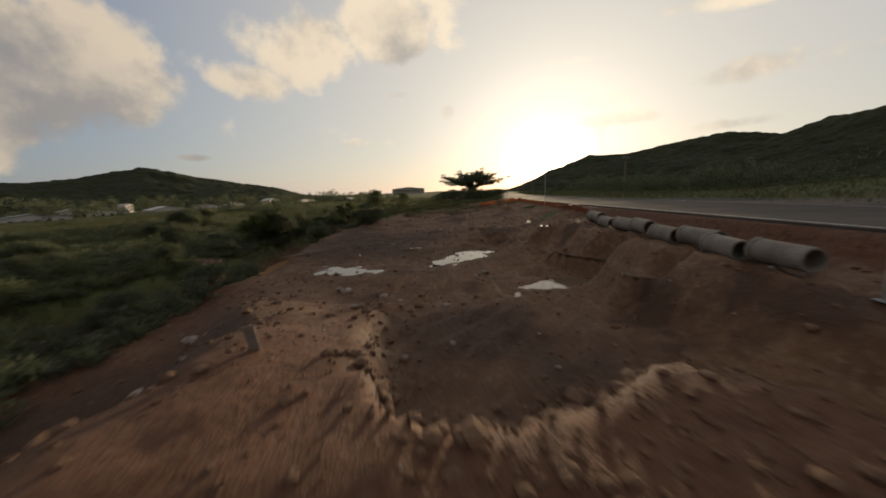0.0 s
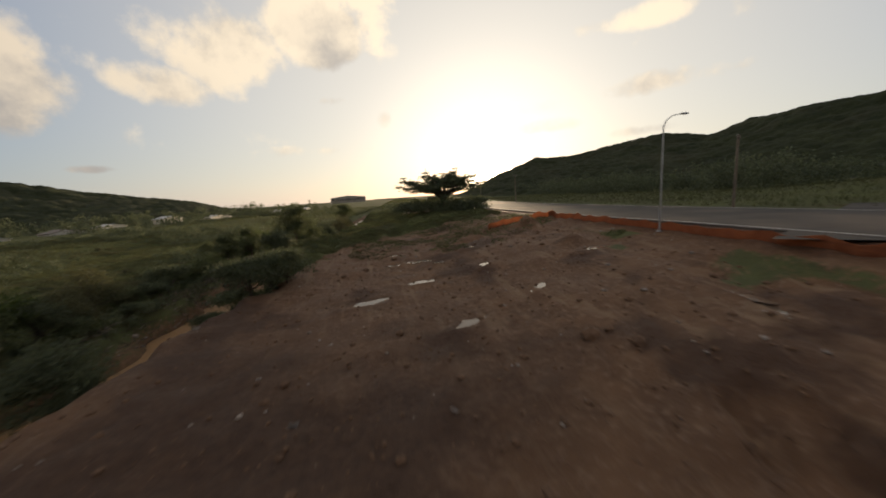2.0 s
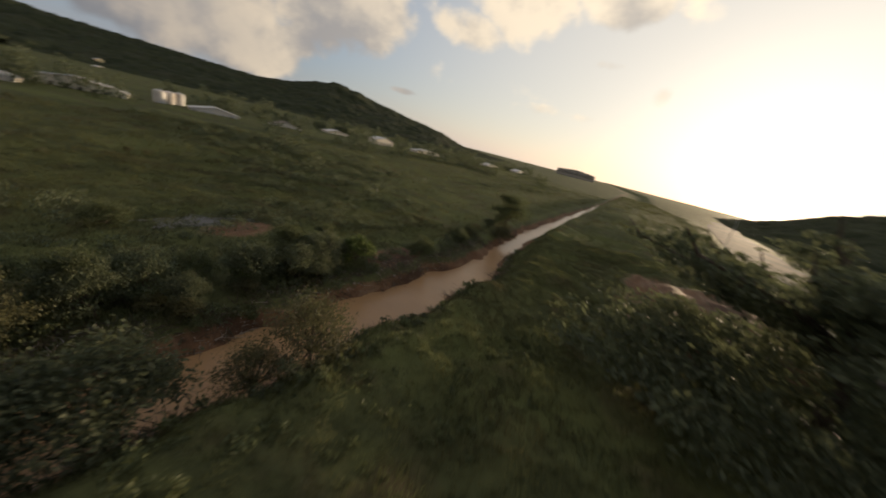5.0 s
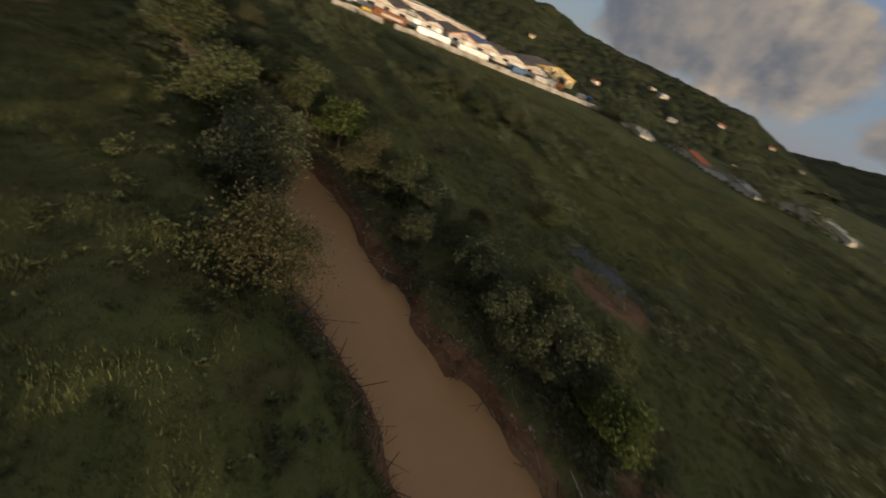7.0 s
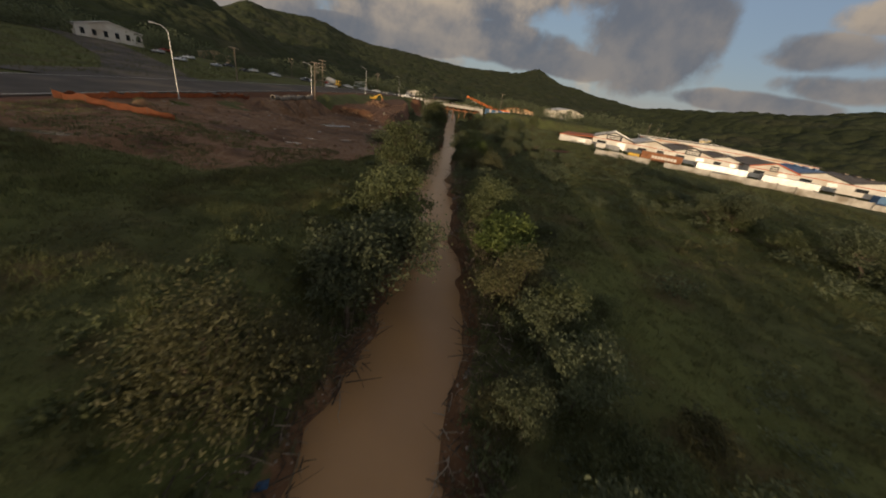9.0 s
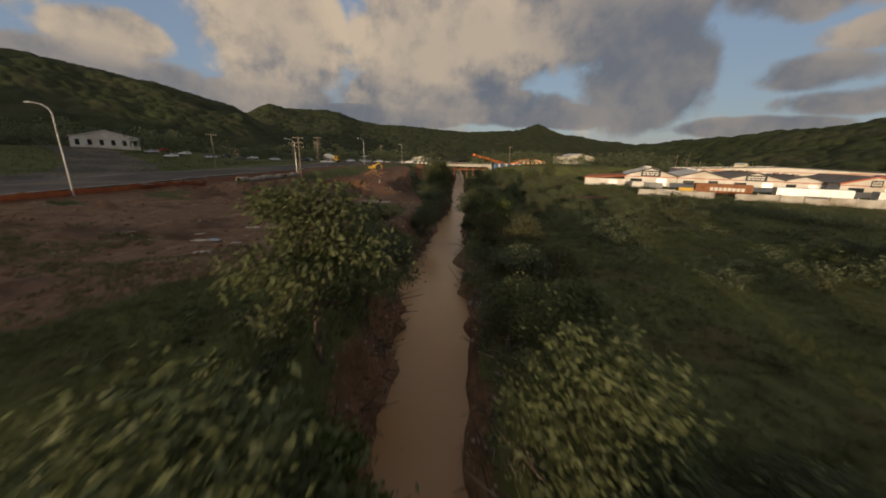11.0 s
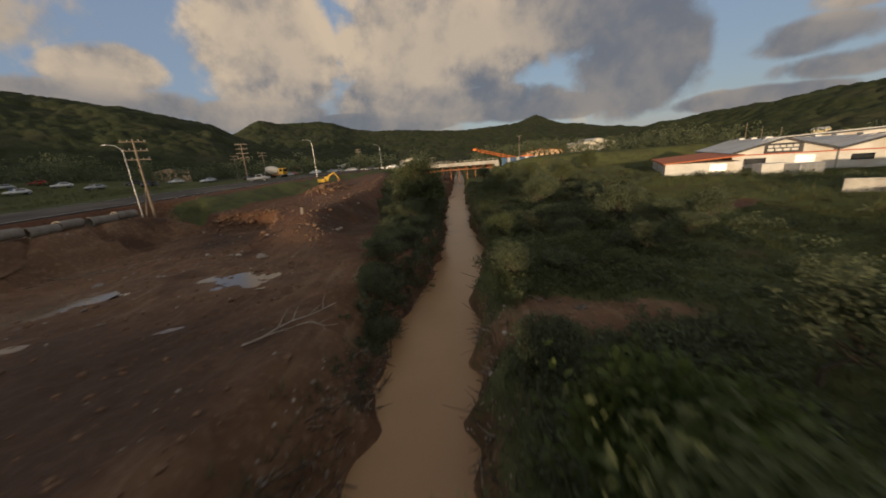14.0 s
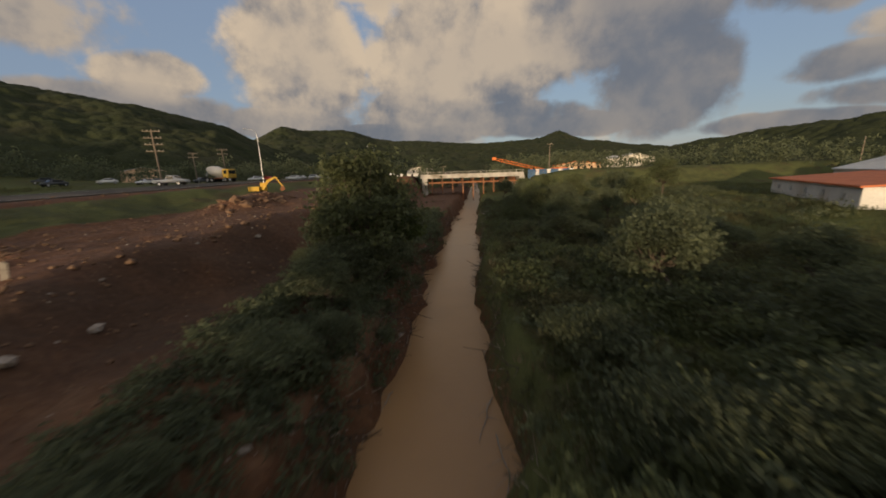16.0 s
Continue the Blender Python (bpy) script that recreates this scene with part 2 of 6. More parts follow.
def ground_material():
    """Red-brown worked earth, rough grass and red gravel, mixed by the sheet's own cover values."""
    m = bpy.data.materials.new("ground")
    m.use_nodes = True
    nt = m.node_tree
    bsdf = nt.nodes["Principled BSDF"]
    pos = nt.nodes.new("ShaderNodeNewGeometry").outputs["Position"]

    def noise_at(s, detail, rough=0.55):
        n = nt.nodes.new("ShaderNodeTexNoise")
        n.inputs["Scale"].default_value, n.inputs["Detail"].default_value, n.inputs["Roughness"].default_value = s, detail, rough
        nt.links.new(pos, n.inputs["Vector"])
        return n.outputs["Fac"]

    def mixer(f, a, b):
        n = nt.nodes.new("ShaderNodeMix")
        n.data_type = "RGBA"
        for sock, v in ((n.inputs["Factor"], f), (n.inputs["A"], a), (n.inputs["B"], b)):
            if isinstance(v, (int, float, tuple)):
                sock.default_value = v
            else:
                nt.links.new(v, sock)
        return n.outputs["Result"]

    def spread(x, lo, hi):
        n = nt.nodes.new("ShaderNodeMapRange")
        nt.links.new(x, n.inputs["Value"])
        n.inputs["From Min"].default_value, n.inputs["From Max"].default_value = lo, hi
        return n.outputs["Result"]

    def attr(name):
        n = nt.nodes.new("ShaderNodeAttribute")
        n.attribute_name = name
        return n.outputs["Fac"]

    n_big, n_mid, n_fine, n_tiny = noise_at(0.09, 4), noise_at(0.55, 5), noise_at(3.0, 5), noise_at(14.0, 3)
    earth = mixer(spread(n_mid, 0.35, 0.65), (0.100, 0.051, 0.024, 1), (0.172, 0.095, 0.049, 1))
    earth = mixer(spread(n_big, 0.45, 0.62), earth, (0.142, 0.080, 0.044, 1))
    earth = mixer(spread(n_fine, 0.52, 0.8), earth, (0.24, 0.155, 0.095, 1))
    stretch = nt.nodes.new("ShaderNodeMapping")
    stretch.inputs["Rotation"].default_value = (0, 0, radians(24))
    stretch.inputs["Scale"].default_value = (1.3, 0.16, 1.0)
    nt.links.new(pos, stretch.inputs["Vector"])
    streak = nt.nodes.new("ShaderNodeTexNoise")
    streak.inputs["Scale"].default_value, streak.inputs["Detail"].default_value = 1.0, 6
    nt.links.new(stretch.outputs["Vector"], streak.inputs["Vector"])
    damp_dark = spread(noise_at(0.16, 5), 0.54, 0.64)
    earth = mixer(spread(streak.outputs["Fac"], 0.54, 0.72), earth, (0.22, 0.140, 0.080, 1))
    earth = mixer(damp_dark, earth, (0.070, 0.037, 0.020, 1))
    red = mixer(spread(n_fine, 0.35, 0.7), (0.082, 0.037, 0.019, 1), (0.140, 0.066, 0.034, 1))
    earth = mixer(attr("red"), earth, red)
    # darker soil tone for the basin, the pit and the slope
    dark_soil = mixer(spread(n_fine, 0.3, 0.7), (0.048, 0.027, 0.016, 1), (0.078, 0.044, 0.026, 1))
    earth = mixer(attr("damp_dark"), earth, dark_soil)
    grass = mixer(spread(n_mid, 0.35, 0.65), (0.054, 0.058, 0.025, 1), (0.096, 0.102, 0.041, 1))
    grass = mixer(spread(n_big, 0.42, 0.62), grass, (0.098, 0.108, 0.038, 1))
    grass = mixer(spread(noise_at(0.22, 5), 0.54, 0.70), grass, (0.085, 0.068, 0.035, 1))
    grass = mixer(spread(n_tiny, 0.5, 0.9), grass, (0.055, 0.060, 0.022, 1))
    edge = nt.nodes.new("ShaderNodeMath")
    edge.operation = "MULTIPLY_ADD"
    nt.links.new(n_fine, edge.inputs[0])
    edge.inputs[1].default_value = 0.7
    base = nt.nodes.new("ShaderNodeMath")
    base.operation = "SUBTRACT"
    nt.links.new(attr("bare"), base.inputs[0])
    base.inputs[1].default_value = 0.35
    nt.links.new(base.outputs[0], edge.inputs[2])
    col = mixer(spread(edge.outputs[0], 0.42, 0.62), grass, earth)
    nt.links.new(col, bsdf.inputs["Base Color"])
    rough = nt.nodes.new("ShaderNodeMapRange")
    nt.links.new(n_mid, rough.inputs["Value"])
    rough.inputs["To Min"].default_value, rough.inputs["To Max"].default_value = 0.62, 1.0
    nt.links.new(rough.outputs["Result"], bsdf.inputs["Roughness"])
    nt.links.new(spread(attr("bare"), -0.2, 5.0), bsdf.inputs["Specular IOR Level"])
    hsum = nt.nodes.new("ShaderNodeMath")
    hsum.operation = "MULTIPLY_ADD"
    nt.links.new(n_fine, hsum.inputs[0])
    hsum.inputs[1].default_value = 2.2
    nt.links.new(n_tiny, hsum.inputs[2])
    b = nt.nodes.new("ShaderNodeBump")
    b.inputs["Strength"].default_value, b.inputs["Distance"].default_value = 0.6, 0.08
    nt.links.new(hsum.outputs[0], b.inputs["Height"])
    nt.links.new(b.outputs[0], bsdf.inputs["Normal"])
    return m


def water_material(name, colour, rough, ripple):
    m = bpy.data.materials.new(name)
    m.use_nodes = True
    nt = m.node_tree
    bsdf = nt.nodes["Principled BSDF"]
    pos = nt.nodes.new("ShaderNodeNewGeometry").outputs["Position"]
    n1, n2 = nt.nodes.new("ShaderNodeTexNoise"), nt.nodes.new("ShaderNodeTexNoise")
    for n, s in ((n1, 0.28), (n2, 2.6)):
        n.inputs["Scale"].default_value, n.inputs["Detail"].default_value = s, 4
        nt.links.new(pos, n.inputs["Vector"])
    mixn = nt.nodes.new("ShaderNodeMix")
    mixn.data_type = "RGBA"
    nt.links.new(n1.outputs["Fac"], mixn.inputs["Factor"])
    mixn.inputs["A"].default_value = (*[c * 0.85 for c in colour], 1)
    mixn.inputs["B"].default_value = (*[c * 1.18 for c in colour], 1)
    nt.links.new(mixn.outputs["Result"], bsdf.inputs["Base Color"])
    bsdf.inputs["Roughness"].default_value = rough
    bsdf.inputs["IOR"].default_value = 1.33
    b = nt.nodes.new("ShaderNodeBump")
    b.inputs["Strength"].default_value, b.inputs["Distance"].default_value = ripple, 0.04
    nt.links.new(n2.outputs["Fac"], b.inputs["Height"])
    nt.links.new(b.outputs[0], bsdf.inputs["Normal"])
    return m


def translucent(m, share=0.48):
    """Thin leaves glow a little when the sun stands behind them."""
    nt = m.node_tree
    bsdf, out = nt.nodes["Principled BSDF"], nt.nodes["Material Output"]
    tr, mx = nt.nodes.new("ShaderNodeBsdfTranslucent"), nt.nodes.new("ShaderNodeMixShader")
    mx.inputs[0].default_value = share
    src = bsdf.inputs["Base Color"].links[0].from_socket
    nt.links.new(src, tr.inputs["Color"])
    nt.links.new(bsdf.outputs[0], mx.inputs[1])
    nt.links.new(tr.outputs[0], mx.inputs[2])
    nt.links.new(mx.outputs[0], out.inputs["Surface"])
    return m


def leaf_material(name, dark, light):
    m = material(name, dark, light, rough=0.6, scale=0.9, fine=5.0, bump=0, spec=0.3, random_amount=0.35)
    return translucent(m)


M_GROUND = ground_material()
M_RIVER = water_material("silty_water", (0.31, 0.185, 0.088), 0.28, 0.25)
M_PUDDLE = water_material("puddle_water", (0.15, 0.105, 0.07), 0.06, 0.10)
M_POND = water_material("pond_water", (0.05, 0.046, 0.038), 0.3, 0.3)
M_ASPHALT = material("asphalt", (0.058, 0.053, 0.048), (0.098, 0.089, 0.078), 0.9, 0.25, 9.0, 0.25, third=(0.145, 0.118, 0.092), spec=0.06)
M_PAINT = material("road_paint", (0.55, 0.54, 0.50), (0.72, 0.71, 0.67), 0.7, 1.0, 12.0, 0.1)
M_HILL = material("forest_hill", (0.021, 0.026, 0.013), (0.046, 0.053, 0.025), 0.95, 0.06, 0.55, 0.5, third=(0.048, 0.049, 0.027), spec=0.05, bump_dist=2.5)
M_BARK = material("bark", (0.045, 0.034, 0.024), (0.12, 0.095, 0.07), 0.95, 3.0, 20.0, 0.6)
M_DEAD = material("dead_wood", (0.16, 0.13, 0.10), (0.36, 0.31, 0.25), 0.9, 2.0, 18.0, 0.4)
M_REED = material("dry_reed", (0.10, 0.075, 0.045), (0.24, 0.19, 0.12), 0.9, 1.2, 8.0, 0)
M_LEAF = [leaf_material("leaf_green", (0.066, 0.078, 0.035), (0.145, 0.163, 0.070)),
          leaf_material("leaf_deep", (0.068, 0.080, 0.045), (0.144, 0.162, 0.084)),
          leaf_material("leaf_olive", (0.066, 0.066, 0.030), (0.135, 0.130, 0.060)),
          leaf_material("leaf_bright", (0.046, 0.068, 0.018), (0.118, 0.148, 0.040))]
M_GRASS = translucent(material("grass_blade", (0.072, 0.079, 0.033), (0.146, 0.156, 0.063), 0.75, 0.35, 3.0, 0, third=(0.085, 0.078, 0.036), random_amount=0.3), 0.4)
M_CONC = material("concrete", (0.27, 0.25, 0.22), (0.46, 0.43, 0.38), 0.9, 0.7, 9.0, 0.3, third=(0.20, 0.17, 0.13))
M_PIPE = material("old_concrete", (0.15, 0.13, 0.105), (0.28, 0.25, 0.205), 0.9, 0.9, 9.0, 0.3)
M_WHITE = material("white_painted_metal", (0.44, 0.42, 0.38), (0.60, 0.575, 0.53), 0.6, 0.5, 6.0, 0.1, third=(0.42, 0.36, 0.29))
M_ROOFW = material("pale_metal_roof", (0.46, 0.45, 0.42), (0.60, 0.585, 0.55), 0.55, 0.3, 4.0, 0.1, metal=0.1, third=(0.45, 0.40, 0.34))
M_ROOFB = material("brown_metal_roof", (0.11, 0.085, 0.062), (0.19, 0.15, 0.11), 0.6, 0.3, 4.0, 0.1)
M_ROOFR = material("red_tiled_roof", (0.34, 0.09, 0.035), (0.52, 0.16, 0.06), 0.75, 0.6, 7.0, 0.3)
M_BLUE = material("blue_sheet", (0.05, 0.11, 0.22), (0.10, 0.20, 0.34), 0.5, 0.6, 6.0, 0.1)
M_TRIM = material("rust_red_trim", (0.30, 0.07, 0.03), (0.42, 0.11, 0.05), 0.7, 1.0, 9.0, 0.1)
M_BLACK = material("dark_board", (0.015, 0.015, 0.016), (0.04, 0.04, 0.042), 0.6, 1.0, 9.0, 0.1)
M_YELLOW = material("yellow_paint", (0.42, 0.25, 0.03), (0.66, 0.42, 0.06), 0.5, 1.0, 9.0, 0.15)
M_ORANGE = material("orange_paint", (0.46, 0.11, 0.02), (0.68, 0.19, 0.04), 0.55, 1.0, 9.0, 0.15)
M_NET = translucent(material("orange_mesh", (0.24, 0.085, 0.04), (0.38, 0.15, 0.07), 0.75, 1.3, 14.0, 0.2, third=(0.27, 0.10, 0.05)), 0.4)
M_STEEL = material("galvanised_steel", (0.30, 0.30, 0.30), (0.50, 0.50, 0.49), 0.45, 1.0, 9.0, 0.1, metal=0.6)
M_WOODP = material("weathered_pole_wood", (0.12, 0.095, 0.07), (0.25, 0.20, 0.15), 0.9, 1.5, 14.0, 0.3)
M_RUST = material("rusted_steel", (0.14, 0.06, 0.03), (0.30, 0.13, 0.06), 0.85, 1.0, 9.0, 0.3)
M_GLASS = material("dark_glass", (0.012, 0.014, 0.016), (0.03, 0.033, 0.036), 0.08, 1.0, 5.0, 0, spec=0.6)
M_TYRE = material("tyre_rubber", (0.012, 0.012, 0.012), (0.03, 0.03, 0.03), 0.9, 2.0, 14.0, 0.1)
M_ROCK = material("pale_rubble", (0.15, 0.115, 0.085), (0.36, 0.31, 0.26), 0.9, 1.5, 10.0, 0.4, random_amount=0.2)
M_CLOD = material("earth_clod", (0.085, 0.048, 0.028), (0.19, 0.115, 0.068), 0.95, 1.5, 10.0, 0.4)
M_CAR = {n: material("car_" + n, tuple(c * 0.9 for c in v), v, 0.28, 0.6, 4.0, 0, spec=0.5)
         for n, v in (("white", (0.7, 0.7, 0.69)), ("silver", (0.42, 0.43, 0.44)), ("red", (0.42, 0.05, 0.03)), ("dark", (0.05, 0.055, 0.06)))}
M_WALLS = [material("render_" + str(i), tuple(c * 0.85 for c in v), v, 0.85, 0.5, 7.0, 0.15)
           for i, v in enumerate(((0.72, 0.66, 0.54), (0.62, 0.58, 0.52), (0.70, 0.48, 0.30), (0.48, 0.52, 0.50), (0.74, 0.62, 0.36)))]


# ---- mesh helpers ----
def link_mesh(name, bm, mat, parent=None, label="", smooth=False):
    me = bpy.data.meshes.new(name)
    bm.to_mesh(me)
    bm.free()
    me.materials.append(mat)
    if smooth:
        me.polygons.foreach_set("use_smooth", [True] * len(me.polygons))
    ob = new(name, me)
    if parent is not None:
        ob.parent = parent
    if label:
        ob["label"] = label
    return ob


def part(name, bm, mat, parent, label="", smooth=False):
    return link_mesh(name, bm, mat, parent, label, smooth)


def thing(name, m, label, category, group="", kind=""):
    ob = new(name)
    ob.empty_display_size = 0.2
    ob.matrix_basis = m
    return tagged(ob, label, category, group, kind)


def raw_mesh(name, verts, faces, mat, parent=None, smooth=False):
    me = bpy.data.meshes.new(name)
    me.from_pydata(verts, [], faces)
    me.materials.append(mat)
    if smooth:
        me.polygons.foreach_set("use_smooth", [True] * len(me.polygons))
    me.update()
    ob = new(name, me)
    if parent is not None:
        ob.parent = parent
    return ob


def array_mesh(name, verts, faces, mat, smooth=False, parent=None):
    """A mesh straight from arrays of places and of faces with one number of corners."""
    faces = np.asarray(faces)
    me = bpy.data.meshes.new(name)
    me.vertices.add(len(verts))
    me.vertices.foreach_set("co", np.asarray(verts, np.float32).ravel())
    me.loops.add(faces.size)
    me.loops.foreach_set("vertex_index", faces.ravel().astype(np.int32))
    me.polygons.add(len(faces))
    me.polygons.foreach_set("loop_start", np.arange(0, faces.size, faces.shape[1], dtype=np.int32))
    if smooth:
        me.polygons.foreach_set("use_smooth", np.ones(len(faces), bool))
    me.update(calc_edges=True)
    me.materials.append(mat)
    ob = new(name, me)
    if parent is not None:
        ob.parent = parent
    return ob


def add_box(bm, lo, hi, bevel=0.0, m=None):
    made = bmesh.ops.create_cube(bm, size=1.0)["verts"]
    lo, hi = Vector(lo), Vector(hi)
    for v in made:
        v.co = Vector([lo[i] + (v.co[i] + 0.5) * (hi[i] - lo[i]) for i in range(3)])
    if bevel:
        edges = list({e for v in made for e in v.link_edges})
        made = bmesh.ops.bevel(bm, geom=edges, offset=bevel, segments=1, affect="EDGES")["verts"]
    if m is not None:
        bmesh.ops.transform(bm, matrix=m, verts=list({v for v in made if v.is_valid}))
    return bm


def box(lo, hi, bevel=0.0, m=None):
    return add_box(bmesh.new(), lo, hi, bevel, m)


def add_tube(bm, points, radii, sides=8, caps=True):
    """A tapered tube along a line of points."""
    rings = []
    pts = [Vector(p) for p in points]
    for i, p in enumerate(pts):
        d = (pts[min(i + 1, len(pts) - 1)] - pts[max(i - 1, 0)]).normalized()
        side = d.cross(Vector((0, 0, 1)))
        side = side.normalized() if side.length > 0.05 else Vector((1, 0, 0))
        other = d.cross(side).normalized()
        rings.append([bm.verts.new(p + (side * math.cos(k * 2 * math.pi / sides) + other * math.sin(k * 2 * math.pi / sides)) * radii[i]) for k in range(sides)])
    for a, b in zip(rings, rings[1:]):
        for k in range(sides):
            bm.faces.new((a[k], a[(k + 1) % sides], b[(k + 1) % sides], b[k]))
    if caps:
        bm.faces.new(rings[0][::-1])
        bm.faces.new(rings[-1])
    return bm


def tube(points, radii, sides=8):
    return add_tube(bmesh.new(), points, radii, sides)


def prism(profile, y0, y1, m=None):
    """A solid from a closed profile in x and z, drawn from y0 to y1."""
    bm = bmesh.new()
    a = [bm.verts.new((x, y0, z)) for x, z in profile]
    b = [bm.verts.new((x, y1, z)) for x, z in profile]
    n = len(a)
    bm.faces.new(a)
    bm.faces.new(b[::-1])
    for i in range(n):
        bm.faces.new((a[(i + 1) % n], a[i], b[i], b[(i + 1) % n]))
    bmesh.ops.recalc_face_normals(bm, faces=bm.faces[:])
    if m is not None:
        bmesh.ops.transform(bm, matrix=m, verts=bm.verts[:])
    return bm


# ---- the lie of the land ----
def lattice(x, y, seed):
    n = (x.astype(np.int64) * 374761393 + y.astype(np.int64) * 668265263 + seed * 144665) & 0xFFFFFFFF
    n = ((n ^ (n >> 13)) * 1274126177) & 0xFFFFFFFF
    return ((n ^ (n >> 16)) & 0xFFFF) / 65535.0


def ripple(x, y, size, seed):
    """Smooth value noise from -1 to 1 with cells of that size."""
    x, y = np.asarray(x, float) / size, np.asarray(y, float) / size
    i, j = np.floor(x), np.floor(y)
    u, v = x - i, y - j
    u, v = u * u * (3 - 2 * u), v * v * (3 - 2 * v)
    a, b = lattice(i, j, seed), lattice(i + 1, j, seed)
    c, d = lattice(i, j + 1, seed), lattice(i + 1, j + 1, seed)
    return 2 * ((a * (1 - u) + b * u) * (1 - v) + (c * (1 - u) + d * u) * v) - 1


def step(x, lo, hi):
    t = np.clip((x - lo) / (hi - lo), 0, 1)
    return t * t * (3 - 2 * t)


RIVER_Y = [-400, -130, -80, -35, -14, -5, 0, 6, 14, 20, 24, 36, 44, 50, 60, 80, 84, 89, 94, 99, 116, 150, 214, 400, 900]
RIVER_X = [-110, -82, -75.6, -70.6, -68.7, -68.1, -67.2, -65.8, -64.4, -63.4, -62.8, -61.0, -59.8, -59.2, -58.7, -57.0, -56.1, -54.6, -54.0, -53.5, -50.5, -49.6, -42.7, -22, 30]
ROAD_Y = [-600, -120, -50, -11, 37, 56, 75, 96, 140, 300, 900]
ROAD_X = [-150, -52, -33.0, -22.0, -18.0, -18.0, -17.6, -16.8, -12, 22, 200]
ROAD_WIDTH = 16.0


def river_x(y):
    return np.interp(y, RIVER_Y, RIVER_X)


def water_z(y):
    """The water runs down a little towards the bridge."""
    return np.interp(y, [8, 18, 34, 56], [-1.5, -1.35, -0.7, 0.0])


def road_x(y):
    return np.interp(y, ROAD_Y, ROAD_X)


def road_z(y):
    return np.interp(y, [-120, -60, -11, 34, 60, 130, 400], [7.9, 7.8, 6.7, 6.3, 6.2, 6.2, 6.5])


# puddles on the worked earth: x, y, half-lengths, turn in degrees
PUDDLES = [(-36.9, 14.3, 3.9, 1.75, 52), (-40.6, 10.8, 1.8, .8, 35), (-49.2, 9.2, 3.0, 1.6, -15), (-43.0, 18.6, 1.3, .45, 10), (-49.6, 17.2, .9, .4, 20),
           (-41.7, 24.9, .7, .28, 15), (-31.6, 2.8, 2.6, .95, 20), (-30.6, 6.4, .8, .3, 20), (-29.4, 6.4, 2.6, .26, -60), (-28.6, 5.6, 2.3, .22, -60), (-28.9, -3.4, 1.3, .45, -30), (-35.6, 0.4, .8, .28, 65),
           (-27.0, 15.7, 1.5, .55, 10), (-26.3, 27.2, 1.9, .6, 75), (-27.3, 24.9, 1.2, .4, 70), (-40.0, 40.6, 1.9, .36, 5), (-44.5, 37.1, 1.6, .5, 25), (-33.4, 34.1, 1.5, .4, 50), (-39.0, 31.6, 1.5, .4, 30),
           (-25.9, 38.4, 1.6, .7, 12), (-34.2, 51.2, 2.0, .6, 15), (-33.6, 48.8, 1.3, .5, 40), (-39.3, 47.6, 1.3, .5, 5), (-42.1, 47.8, 1.3, .4, 5), (-37.8, 45.7, 1.0, .5, 30), (-42.0, 51.9, .8, .35, 5),
           (-34.7, 41.4, 1.0, .3, 50), (-27.6, 68.0, 2.8, .8, 12)]
PUDDLES = [(x, y, a * .82, b * .82, turn) if a < 2.2 else (x, y, a, b, turn) for x, y, a, b, turn in PUDDLES]


